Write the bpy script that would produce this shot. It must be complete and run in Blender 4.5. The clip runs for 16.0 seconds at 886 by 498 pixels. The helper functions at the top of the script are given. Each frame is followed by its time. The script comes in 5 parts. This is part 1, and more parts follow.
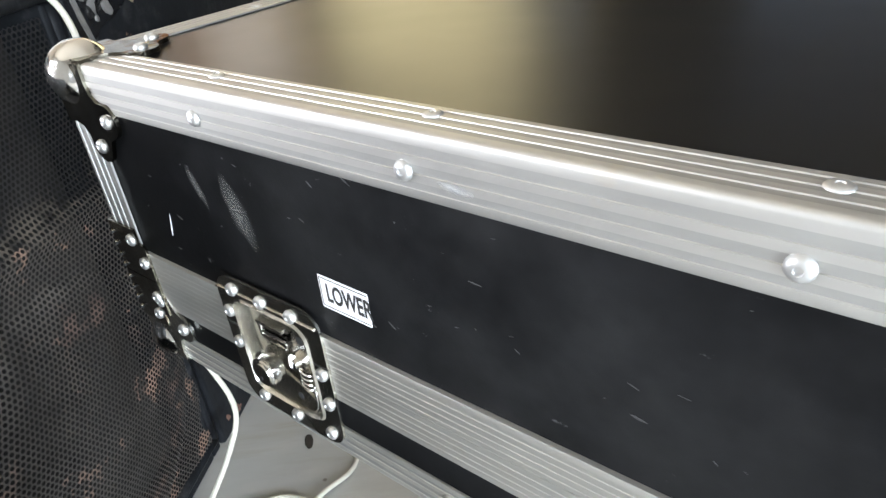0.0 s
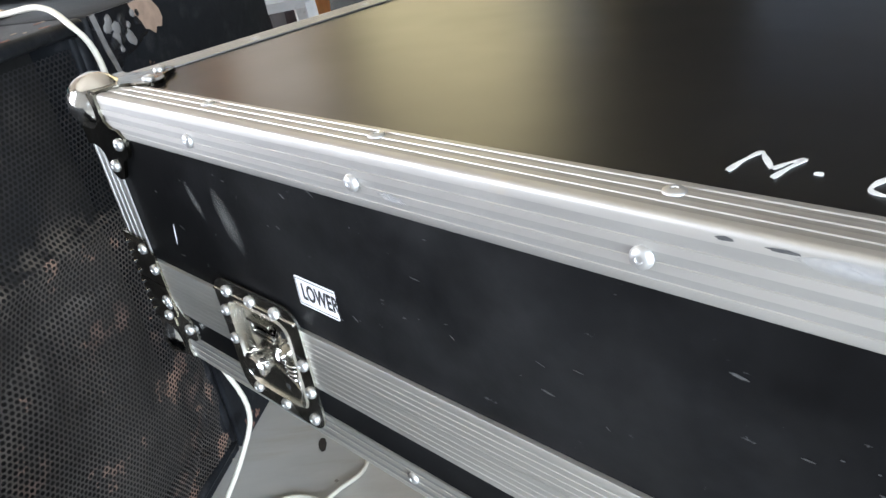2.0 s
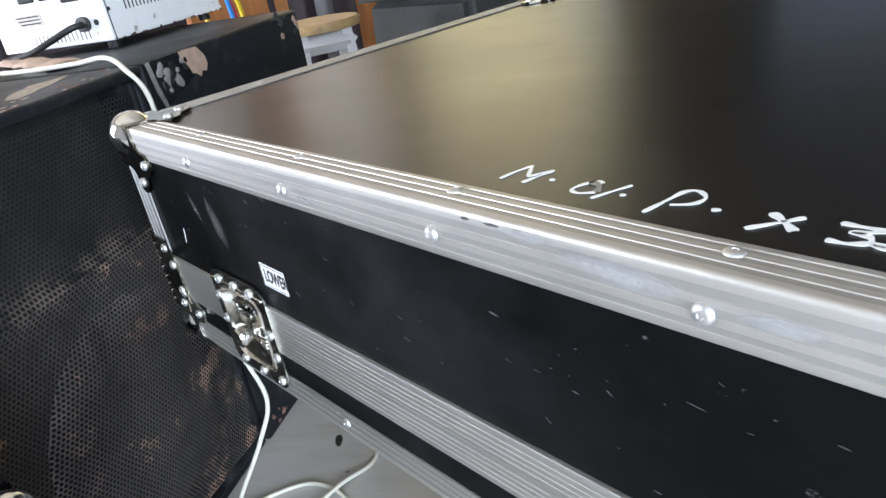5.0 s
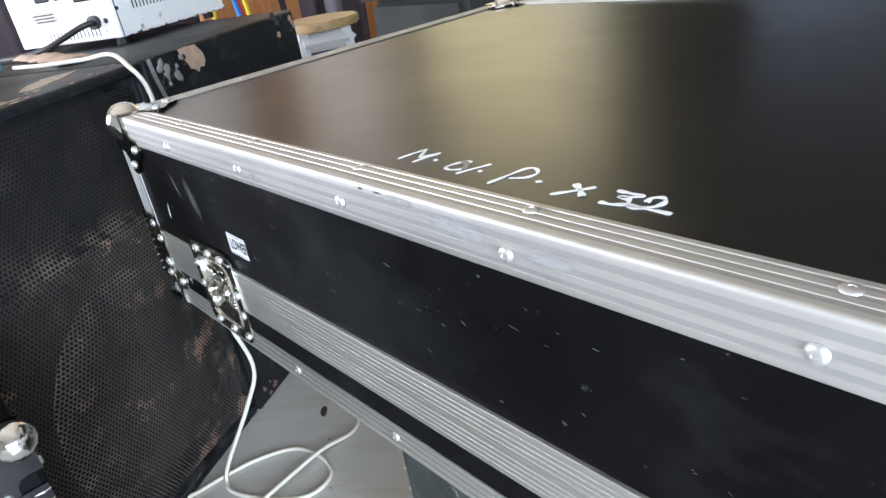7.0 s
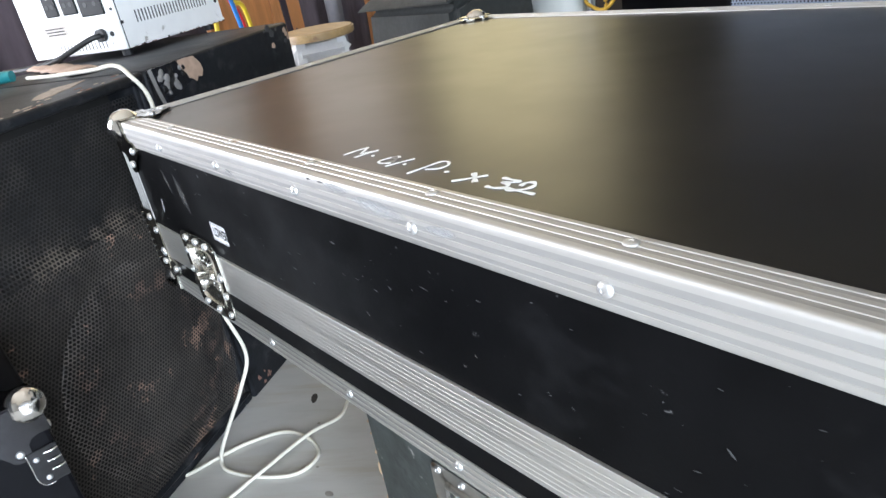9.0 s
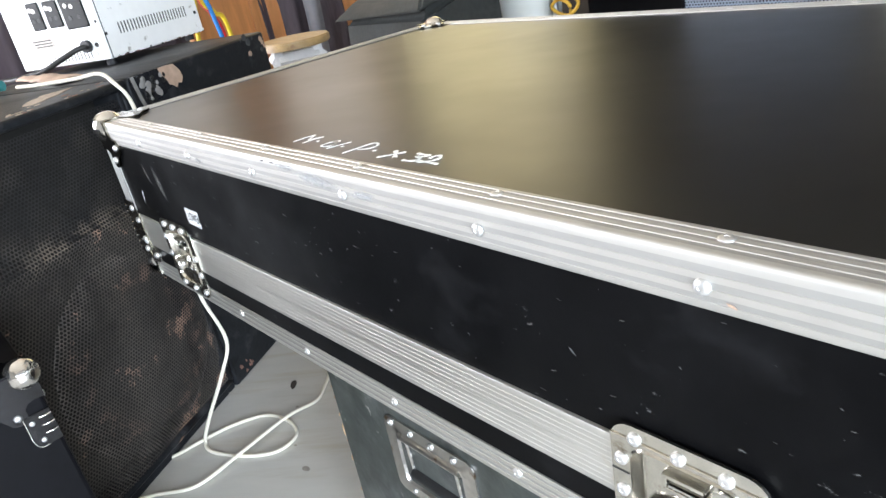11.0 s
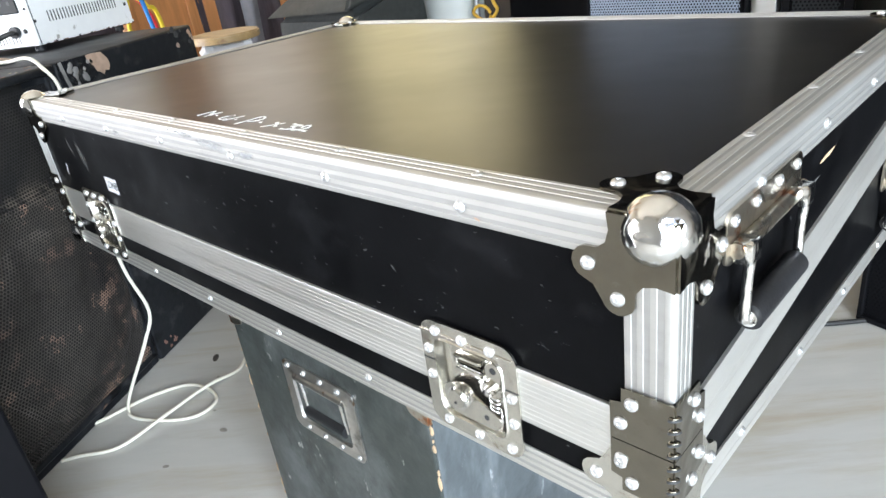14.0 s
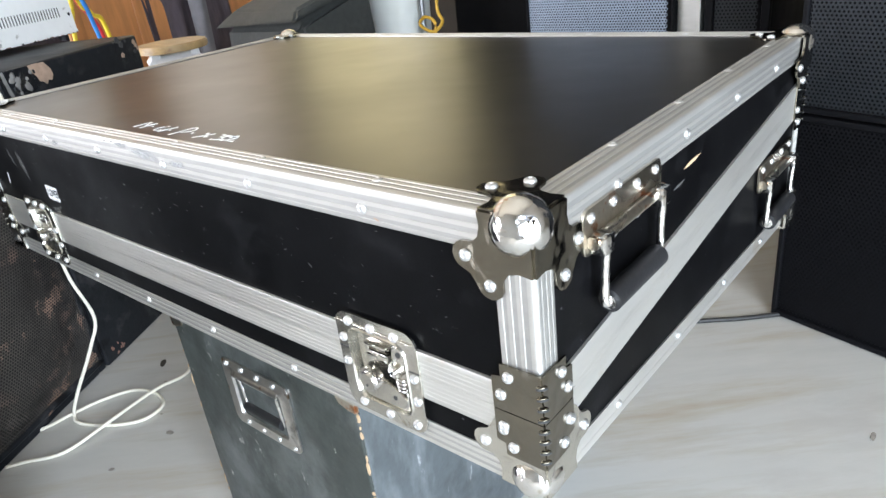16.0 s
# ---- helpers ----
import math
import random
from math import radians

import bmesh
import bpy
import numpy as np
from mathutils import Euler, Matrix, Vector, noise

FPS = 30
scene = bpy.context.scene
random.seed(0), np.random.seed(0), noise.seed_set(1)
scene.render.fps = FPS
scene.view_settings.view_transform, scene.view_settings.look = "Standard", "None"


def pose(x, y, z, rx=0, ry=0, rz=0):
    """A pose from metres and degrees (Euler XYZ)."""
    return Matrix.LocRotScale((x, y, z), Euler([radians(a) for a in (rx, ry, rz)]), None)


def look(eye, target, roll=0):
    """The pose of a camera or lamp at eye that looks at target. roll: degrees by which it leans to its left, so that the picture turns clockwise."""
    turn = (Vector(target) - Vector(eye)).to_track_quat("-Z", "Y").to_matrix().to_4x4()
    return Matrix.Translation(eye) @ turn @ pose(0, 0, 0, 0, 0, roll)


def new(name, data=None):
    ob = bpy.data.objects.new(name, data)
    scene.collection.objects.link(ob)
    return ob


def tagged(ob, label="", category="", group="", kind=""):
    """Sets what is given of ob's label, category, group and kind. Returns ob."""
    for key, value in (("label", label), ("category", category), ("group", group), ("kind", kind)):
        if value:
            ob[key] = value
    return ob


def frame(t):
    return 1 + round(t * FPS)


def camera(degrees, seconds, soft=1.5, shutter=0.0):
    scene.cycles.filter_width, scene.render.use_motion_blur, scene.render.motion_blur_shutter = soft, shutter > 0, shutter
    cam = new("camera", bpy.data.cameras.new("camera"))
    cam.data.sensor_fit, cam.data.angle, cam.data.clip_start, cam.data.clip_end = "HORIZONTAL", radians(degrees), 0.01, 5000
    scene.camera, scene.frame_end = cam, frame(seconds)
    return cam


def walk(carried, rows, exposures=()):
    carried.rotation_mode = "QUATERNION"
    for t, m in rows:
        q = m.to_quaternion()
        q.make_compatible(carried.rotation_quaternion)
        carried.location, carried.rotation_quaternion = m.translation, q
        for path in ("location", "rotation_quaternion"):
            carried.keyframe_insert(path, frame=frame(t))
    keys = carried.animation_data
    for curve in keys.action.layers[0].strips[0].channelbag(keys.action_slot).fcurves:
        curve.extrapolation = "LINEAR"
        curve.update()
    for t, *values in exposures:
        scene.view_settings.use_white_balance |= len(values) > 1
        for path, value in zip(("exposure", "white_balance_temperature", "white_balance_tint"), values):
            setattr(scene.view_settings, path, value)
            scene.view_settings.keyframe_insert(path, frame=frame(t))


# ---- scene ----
cam = camera(66.6, 16.0)
PATH = [
    (0, (0.495, -0.2, 0.909), (-0.641, 1.089, -0.115), -6.5),
    (0.5, (0.509, -0.202, 0.912), (-0.644, 1.082, -0.099), -7.2),
    (1, (0.524, -0.203, 0.916), (-0.647, 1.073, -0.084), -7.6),
    (1.5, (0.543, -0.205, 0.919), (-0.653, 1.06, -0.066), -7.9),
    (2, (0.563, -0.208, 0.924), (-0.655, 1.043, -0.052), -8.3),
    (2.5, (0.586, -0.21, 0.927), (-0.658, 1.033, -0.026), -8.6),
    (3, (0.611, -0.212, 0.931), (-0.666, 1.022, 0.013), -8.9),
    (3.5, (0.641, -0.215, 0.935), (-0.675, 1.001, 0.046), -9.3),
    (4, (0.673, -0.218, 0.939), (-0.671, 0.976, 0.062), -9.7),
    (6.5, (0.838, -0.235, 0.956), (-0.56, 0.899, 0.085), -9.7),
    (7, (0.869, -0.237, 0.959), (-0.535, 0.888, 0.087), -9.7),
    (7.5, (0.899, -0.241, 0.964), (-0.514, 0.875, 0.093), -9.8),
    (8, (0.929, -0.245, 0.969), (-0.493, 0.866, 0.107), -10.0),
    (8.5, (0.958, -0.25, 0.972), (-0.468, 0.86, 0.117), -10.0),
    (11, (1.109, -0.289, 0.974), (-0.306, 0.851, 0.136), -10.8),
    (11.5, (1.142, -0.301, 0.974), (-0.26, 0.864, 0.151), -10.2),
    (12, (1.174, -0.31, 0.974), (-0.207, 0.882, 0.154), -9.6),
    (12.5, (1.205, -0.318, 0.974), (-0.158, 0.89, 0.149), -9.4),
    (13, (1.233, -0.326, 0.975), (-0.116, 0.888, 0.136), -9.6),
    (13.5, (1.259, -0.333, 0.976), (-0.073, 0.898, 0.131), -9.1),
    (14, (1.283, -0.339, 0.976), (-0.018, 0.916, 0.121), -8.1),
    (14.5, (1.305, -0.343, 0.978), (0.031, 0.931, 0.11), -7.8),
    (15, (1.328, -0.348, 0.984), (0.07, 0.944, 0.119), -7.8),
    (15.5, (1.348, -0.351, 0.988), (0.11, 0.968, 0.135), -7.4),
    (16, (1.366, -0.355, 0.992), (0.148, 0.984, 0.141), -7.2),
]
walk(cam, [(t, look(eye, target, roll)) for t, eye, target, roll in PATH],
     exposures=[(0, 0.45, 6300, 13), (2, 0.32, 6100, 14), (4, 0.18, 5950, 15), (8, 0.24, 6000, 15), (11.5, 0.48, 6300, 14), (14, 0.47, 6250, 13), (16, 0.37, 6250, 14)])

# ---- world, sun and large lights ----
world = bpy.data.worlds.new("world")
world.use_nodes = True
scene.world = world
_nt = world.node_tree
_sky = _nt.nodes.new("ShaderNodeTexSky")
_sky.sky_type = "NISHITA"
_sky.sun_disc = False
_sky.sun_elevation, _sky.sun_rotation = radians(42), radians(67)
_nt.links.new(_sky.outputs["Color"], _nt.nodes["Background"].inputs["Color"])
_nt.nodes["Background"].inputs["Strength"].default_value = 0.12


def lamp(name, kind, energy, m, colour=(1, 1, 1), size=(1, 1), angle=0.5):
    data = bpy.data.lights.new(name, kind)
    data.energy, data.color = energy, colour
    if kind == "AREA":
        data.shape, data.size, data.size_y = "RECTANGLE", size[0], size[1]
    if kind == "SUN":
        data.angle = radians(angle)
    ob = new(name, data)
    ob.matrix_world = m
    return ob


lamp("sun", "SUN", 2.5, look((6, 2.5, 6), (0, 0, 0)), (1.0, 0.95, 0.88))
lamp("doorway_daylight", "AREA", 320, look((-3.25, -3.05, 1.35), (0.0, 0.3, 0.8)), (0.95, 0.97, 1.0), (2.1, 2.3))
lamp("shutter_daylight", "AREA", 195, look((3.05, -1.2, 1.10), (0.6, 0.1, 0.8)), (0.82, 0.93, 1.0), (1.9, 1.8))
lamp("window_daylight", "AREA", 55, look((-4.05, 5.6, 2.6), (-4.05, 0, 2.6)), (1.0, 0.96, 0.80), (2.6, 2.5))
lamp("side_window_daylight", "AREA", 64, look((-6.2, 3.1, 2.6), (0, 3.1, 2.6)), (1.0, 0.97, 0.92), (3.0, 2.5))

# ---- materials ----


def material(name, colour, rough=0.5, metal=0.0, spec=0.5, grain=0.15, grain_scale=60.0, stretch=(1, 1, 1), stains=(), bump=0.0,
             bump_scale=200.0, rough_var=0.1, vary=0.0, coat=0.0):
    """A painted, metal or wooden surface. stains: (colour, scale, threshold, softness, stretch)."""
    m = bpy.data.materials.new(name)
    m.use_nodes = True
    nt = m.node_tree
    b = nt.nodes["Principled BSDF"]
    coord = nt.nodes.new("ShaderNodeTexCoord").outputs["Object"]

    def noise_at(scale, st, detail=4.0, rough_n=0.6):
        mp = nt.nodes.new("ShaderNodeMapping")
        mp.inputs["Scale"].default_value = st
        nt.links.new(coord, mp.inputs["Vector"])
        n = nt.nodes.new("ShaderNodeTexNoise")
        n.inputs["Scale"].default_value, n.inputs["Detail"].default_value, n.inputs["Roughness"].default_value = scale, detail, rough_n
        nt.links.new(mp.outputs["Vector"], n.inputs["Vector"])
        return n.outputs["Fac"]

    def ramp(fac, lo, hi, a, c):
        r = nt.nodes.new("ShaderNodeMapRange")
        r.inputs["From Min"].default_value, r.inputs["From Max"].default_value = lo, hi
        r.inputs["To Min"].default_value, r.inputs["To Max"].default_value = a, c
        nt.links.new(fac, r.inputs["Value"])
        return r.outputs["Result"]

    def mix(fac, a, c, kind="MIX"):
        x = nt.nodes.new("ShaderNodeMix")
        x.data_type, x.blend_type = "RGBA", kind
        for i, v in ((0, fac), (6, a), (7, c)):
            if isinstance(v, (int, float)):
                x.inputs[i].default_value = v
            elif isinstance(v, tuple):
                x.inputs[i].default_value = (*v, 1)
            else:
                nt.links.new(v, x.inputs[i])
        return x.outputs[2]

    g = noise_at(grain_scale, stretch)
    big = noise_at(grain_scale / 14.0, stretch, 3.0)
    dark = tuple(c * (1 - grain) for c in colour)
    light = tuple(min(1, c * (1 + grain)) for c in colour)
    out = mix(ramp(g, 0.3, 0.7, 0, 1), dark, light)
    out = mix(ramp(big, 0.35, 0.65, 0, 0.6), out, mix(0.7, dark, light))
    if vary:
        info = nt.nodes.new("ShaderNodeObjectInfo")
        out = mix(ramp(info.outputs["Random"], 0, 1, 0, vary), out, tuple(c * 0.6 for c in colour))
    r_out = ramp(big, 0.3, 0.7, max(0.02, rough - rough_var), min(1, rough + rough_var))
    for sc, s_scale, th, soft, s_st in stains:
        f = ramp(noise_at(s_scale, s_st, 6.0, 0.65), th, th + soft, 0, 1)
        out = mix(f, out, sc)
    nt.links.new(out, b.inputs["Base Color"])
    nt.links.new(r_out, b.inputs["Roughness"])
    b.inputs["Metallic"].default_value = metal
    b.inputs["Specular IOR Level"].default_value = spec
    b.inputs["Coat Weight"].default_value = coat
    if bump:
        bn = nt.nodes.new("ShaderNodeBump")
        bn.inputs["Strength"].default_value, bn.inputs["Distance"].default_value = bump, 0.002
        nt.links.new(noise_at(bump_scale, stretch), bn.inputs["Height"])
        nt.links.new(bn.outputs["Normal"], b.inputs["Normal"])
    return m


def wear_or_sheen(m, cx, cz, rx, rz, width, colour, scale, strength, at=1.0, lo=0.46, hi=0.62):
    """Dust, rubbed paint or painted-in sheen in a patchy ring (at=1) or cloud (at=0) round a point, in x and z of the
    surface.
    """
    nt = m.node_tree
    b = nt.nodes["Principled BSDF"]
    old = b.inputs["Base Color"].links[0].from_socket
    sep = nt.nodes.new("ShaderNodeSeparateXYZ")
    co = nt.nodes.new("ShaderNodeTexCoord").outputs["Object"]
    nt.links.new(co, sep.inputs["Vector"])

    def calc(op, a, c=0.0, e=0.0):
        n = nt.nodes.new("ShaderNodeMath")
        n.operation = op
        for i, v in enumerate((a, c, e)):
            if isinstance(v, (int, float)):
                n.inputs[i].default_value = v
            else:
                nt.links.new(v, n.inputs[i])
        return n.outputs["Value"]
    u = calc("DIVIDE", calc("SUBTRACT", sep.outputs["X"], cx), rx)
    v = calc("DIVIDE", calc("SUBTRACT", sep.outputs["Z"], cz), rz)
    d = calc("SQRT", calc("ADD", calc("MULTIPLY", u, u), calc("MULTIPLY", v, v)))
    off = calc("DIVIDE", calc("SUBTRACT", d, at), width)
    band = calc("EXPONENT", calc("MULTIPLY", calc("MULTIPLY", off, off), -1.0))
    n = nt.nodes.new("ShaderNodeTexNoise")
    n.inputs["Scale"].default_value, n.inputs["Detail"].default_value, n.inputs["Roughness"].default_value = scale, 5.0, 0.65
    nt.links.new(co, n.inputs["Vector"])
    patch = nt.nodes.new("ShaderNodeMapRange")
    patch.inputs["From Min"].default_value, patch.inputs["From Max"].default_value = lo, hi
    nt.links.new(n.outputs["Fac"], patch.inputs["Value"])
    x = nt.nodes.new("ShaderNodeMix")
    x.data_type = "RGBA"
    nt.links.new(calc("MULTIPLY", calc("MULTIPLY", band, patch.outputs["Result"]), strength), x.inputs[0])
    nt.links.new(old, x.inputs[6])
    x.inputs[7].default_value = (*colour, 1)
    nt.links.new(x.outputs[2], b.inputs["Base Color"])


def waviness(m, scale, strength):
    """Shallow dents that bend what polished metal mirrors."""
    nt = m.node_tree
    n = nt.nodes.new("ShaderNodeTexNoise")
    n.inputs["Scale"].default_value, n.inputs["Detail"].default_value = scale, 2.0
    nt.links.new(nt.nodes.new("ShaderNodeTexCoord").outputs["Object"], n.inputs["Vector"])
    bn = nt.nodes.new("ShaderNodeBump")
    bn.inputs["Strength"].default_value, bn.inputs["Distance"].default_value = strength, 0.006
    nt.links.new(n.outputs["Fac"], bn.inputs["Height"])
    nt.links.new(bn.outputs["Normal"], nt.nodes["Principled BSDF"].inputs["Normal"])


ONE = (1, 1, 1)
ALU = material("brushed_aluminium", (0.52, 0.512, 0.49), 0.56, 1.0, grain=0.05, grain_scale=90, stretch=(0.25, 0.25, 1.0),
               stains=(((0.55, 0.50, 0.42), 9, 0.62, 0.12, ONE),), bump=0.03, bump_scale=260)
ALU_DULL = material("dull_aluminium", (0.54, 0.53, 0.50), 0.58, 1.0, grain=0.05, grain_scale=90, stretch=(0.15, 0.15, 1.0),
                    stains=(((0.50, 0.46, 0.40), 12, 0.60, 0.12, ONE),), bump=0.03, bump_scale=260)
ALU_GROOVE = material("oxidised_aluminium", (0.41, 0.405, 0.39), 0.60, 1.0, grain=0.08, grain_scale=90, stretch=(0.25, 0.25, 1.0), bump=0.1, bump_scale=260)
CHROME = material("chromed_steel", (0.64, 0.63, 0.61), 0.17, 1.0, grain=0.08, grain_scale=40,
                  stains=(((0.42, 0.36, 0.26), 40, 0.62, 0.1, ONE),), rough_var=0.06)
waviness(CHROME, 45, 0.8)
PLATE = material("nickel_plate", (0.56, 0.54, 0.49), 0.24, 1.0, grain=0.15, grain_scale=60,
                 stains=(((0.25, 0.20, 0.14), 50, 0.60, 0.12, ONE),), rough_var=0.05)
# Tarnished plate whose colour is darkened to stand for dark surroundings mirrored in it.
CHROME_DARK = material("tarnished_zinc_plate", (0.175, 0.16, 0.13), 0.12, 1.0, grain=0.15, grain_scale=60,
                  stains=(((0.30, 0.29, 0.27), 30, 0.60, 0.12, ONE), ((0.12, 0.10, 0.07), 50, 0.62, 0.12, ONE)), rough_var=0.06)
waviness(CHROME_DARK, 26, 0.6)
RIVET = material("rivet_steel", (0.60, 0.60, 0.595), 0.52, 1.0, grain=0.06, grain_scale=300)
RUSTY = material("rusty_plate", (0.55, 0.50, 0.42), 0.3, 1.0, grain=0.2, grain_scale=120,
                 stains=(((0.42, 0.20, 0.10), 45, 0.56, 0.08, ONE),), rough_var=0.1)
DISH = material("tarnished_zinc_dish", (0.52, 0.50, 0.47), 0.38, 1.0, grain=0.15, grain_scale=60,
                stains=(((0.24, 0.15, 0.09), 28, 0.58, 0.08, ONE), ((0.20, 0.19, 0.17), 18, 0.57, 0.14, ONE)))
LID = material("black_laminate", (0.0030, 0.0026, 0.0022), 0.34, 0.0, 0.63, grain=0.3, grain_scale=70,
               stains=(((0.03, 0.03, 0.028), 150, 0.76, 0.05, ONE),), rough_var=0.025)
PANEL = material("black_laminate_side", (0.0016, 0.0016, 0.0019), 0.42, 0.0, 0.05, grain=0.3, grain_scale=60,
                 stains=(((0.0042, 0.0042, 0.0046), 5, 0.44, 0.26, (1, 1, 0.7)), ((0.10, 0.10, 0.10), 110, 0.675, 0.05, (0.6, 1, 1.2)), ((0.012, 0.012, 0.013), 14, 0.54, 0.30, (0.8, 1, 1.2))),
                 bump=0.05, bump_scale=300, rough_var=0.08)
# Pale dusty cloud that also paints in the panel's sheen at grazing angles.
wear_or_sheen(PANEL, 0.34, 0.71, 0.28, 0.30, 0.8, (0.032, 0.032, 0.033), 6, 0.9, 0.0, 0.30, 0.75)
waviness(LID, 7, 0.2)
INK = material("silver_marker_ink", (0.78, 0.80, 0.80), 0.5, 0.0, grain=0.1, grain_scale=200)
INK_FAINT = material("worn_marker_ink", (0.20, 0.20, 0.19), 0.5, 0.0, grain=0.3, grain_scale=200)
PAPER = material("white_label_paper", (0.82, 0.82, 0.84), 0.6, grain=0.04)
PLATE_PRINT = material("worn_beige_print", (0.42, 0.38, 0.34), 0.6, grain=0.25, grain_scale=150)
PRINT = material("black_print", (0.02, 0.02, 0.02), 0.6)
RUBBER = material("black_rubber", (0.009, 0.009, 0.010), 0.5, grain=0.3, grain_scale=200, bump=0.2, bump_scale=500)
SCUFF = material("grey_scuff", (0.05, 0.05, 0.05), 0.7, grain=0.3, grain_scale=400)
SMEAR = bpy.data.materials.new("thin_dust_smear")
SMEAR.use_nodes = True
_s = SMEAR.node_tree
_sb = _s.nodes["Principled BSDF"]
_sb.inputs["Base Color"].default_value, _sb.inputs["Roughness"].default_value = (0.11, 0.11, 0.105, 1), 0.9
_sc = _s.nodes.new("ShaderNodeTexCoord")
_sg = _s.nodes.new("ShaderNodeTexGradient")
_sg.gradient_type = "SPHERICAL"
_sm = _s.nodes.new("ShaderNodeMapping")
_sm.inputs["Location"].default_value, _sm.inputs["Scale"].default_value = (-1, -1, 0), (2, 2, 0)
_sn = _s.nodes.new("ShaderNodeTexNoise")
_sn.inputs["Scale"].default_value, _sn.inputs["Detail"].default_value = 160, 5
_sx = _s.nodes.new("ShaderNodeMath")
_sx.operation = "MULTIPLY"
_s.links.new(_sc.outputs["Generated"], _sm.inputs["Vector"])
_s.links.new(_sm.outputs["Vector"], _sg.inputs["Vector"])
_s.links.new(_sc.outputs["Object"], _sn.inputs["Vector"])
_s.links.new(_sg.outputs["Fac"], _sx.inputs[0])
_s.links.new(_sn.outputs["Fac"], _sx.inputs[1])
_s.links.new(_sx.outputs["Value"], _sb.inputs["Alpha"])
GRIME = SMEAR.copy()
GRIME.name = "grey_grime"
GRIME.node_tree.nodes["Principled BSDF"].inputs["Base Color"].default_value = (0.40, 0.40, 0.40, 1)
WOODBARE = material("bare_chipped_wood", (0.44, 0.31, 0.19), 0.8, grain=0.3, grain_scale=150)
TRUNK = material("worn_green_black_paint", (0.034, 0.039, 0.036), 0.40, 0.0, 0.35, grain=0.45, grain_scale=30,
                 stains=(((0.10, 0.107, 0.104), 8, 0.50, 0.20, (1, 1, 0.7)), ((0.016, 0.018, 0.018), 11, 0.56, 0.14, (1, 1, 0.6)), ((0.34, 0.34, 0.31), 45, 0.655, 0.05, (1, 1, 0.5))), bump=0.25, bump_scale=90)
CABINET = material("black_cabinet_paint", (0.013, 0.014, 0.016), 0.45, 0.0, 0.16, grain=0.35, grain_scale=50,
                   stains=(((0.048, 0.048, 0.05), 14, 0.54, 0.16, ONE), ((0.006, 0.006, 0.007), 9, 0.56, 0.10, ONE), ((0.32, 0.20, 0.14), 12, 0.69, 0.03, ONE)), bump=0.3, bump_scale=120)
GRILL = material("rusty_black_grille", (0.028, 0.025, 0.023), 0.5, 0.1, 0.4, grain=0.4, grain_scale=60,
                 stains=(((0.085, 0.075, 0.066), 5, 0.44, 0.26, ONE), ((0.27, 0.175, 0.13), 10, 0.59, 0.03, ONE), ((0.012, 0.011, 0.011), 3, 0.60, 0.1, ONE)), bump=0.1)


wear_or_sheen(GRILL, 0.13, 0.27, 0.205, 0.215, 0.07, (0.13, 0.115, 0.10), 14, 0.7)
wear_or_sheen(GRILL, 0.13, 0.27, 0.150, 0.160, 0.10, (0.011, 0.011, 0.011), 9, 0.8)
wear_or_sheen(GRILL, 0.13, 0.27, 0.165, 0.170, 0.13, (0.22, 0.145, 0.115), 17, 0.6, 1.0, 0.52, 0.60)
GRILL_U = material("black_grille_steel", (0.015, 0.014, 0.014), 0.5, 0.1, 0.4, grain=0.4, grain_scale=60,
                   stains=(((0.045, 0.040, 0.035), 6, 0.48, 0.20, ONE), ((0.30, 0.25, 0.19), 16, 0.645, 0.04, (1, 1, 0.4)), ((0.26, 0.155, 0.12), 9, 0.66, 0.04, ONE)), bump=0.1)
RACKPAINT = material("scratched_black_vinyl", (0.003, 0.003, 0.004), 0.5, 0.0, 0.1, grain=0.3, grain_scale=60,
                     stains=(((0.06, 0.06, 0.065), 50, 0.70, 0.05, (1, 1, 0.3)),))
# Dark steel of the rack's plates; also stands for shade in the handle dish.
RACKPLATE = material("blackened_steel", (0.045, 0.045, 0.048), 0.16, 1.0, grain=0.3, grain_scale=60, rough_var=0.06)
wear_or_sheen(GRILL, 0.0, 0.20, 0.22, 0.17, 1.0, (0.12, 0.108, 0.096), 8, 0.6, 0.0, 0.35, 0.65)
for _m in (GRILL, GRILL_U):      # pale dust along the crease
    wear_or_sheen(_m, 0.05, 0.562, 6.0, 0.024, 1.0, (0.15, 0.125, 0.10), 15, 0.7, 0.0, 0.50, 0.62)
GRILL_B = material("black_grille", (0.012, 0.0135, 0.016), 0.55, 0.0, 0.25, grain=0.3, grain_scale=50)
CABINET_D = material("matt_black_cabinet", (0.004, 0.004, 0.005), 0.65, 0.0, 0.12, grain=0.3, grain_scale=50)
TAR = material("torn_glossy_vinyl", (0.010, 0.010, 0.011), 0.22, grain=0.3, grain_scale=80, bump=0.5, bump_scale=60)
GLUE = material("dull_grey_glue", (0.22, 0.21, 0.20), 0.45, grain=0.4, grain_scale=120)
GRILL_G = material("grey_grille", (0.24, 0.28, 0.35), 0.4, 0.3, 0.5, grain=0.15, grain_scale=50)
FOAM = material("dark_foam", (0.014, 0.013, 0.012), 0.95, grain=0.3)
WHITE = material("white_enamel", (0.92, 0.92, 0.91), 0.35, 0.0, 0.5, grain=0.03, grain_scale=30,
                 stains=(((0.42, 0.40, 0.37), 22, 0.63, 0.06, ONE), ((0.12, 0.11, 0.10), 55, 0.69, 0.02, ONE)))
GREY_PLASTIC = material("dark_grey_plastic", (0.010, 0.011, 0.011), 0.45, 0.0, 0.2, grain=0.2)
CABLE_W = material("white_cable", (0.72, 0.685, 0.58), 0.5, grain=0.05)
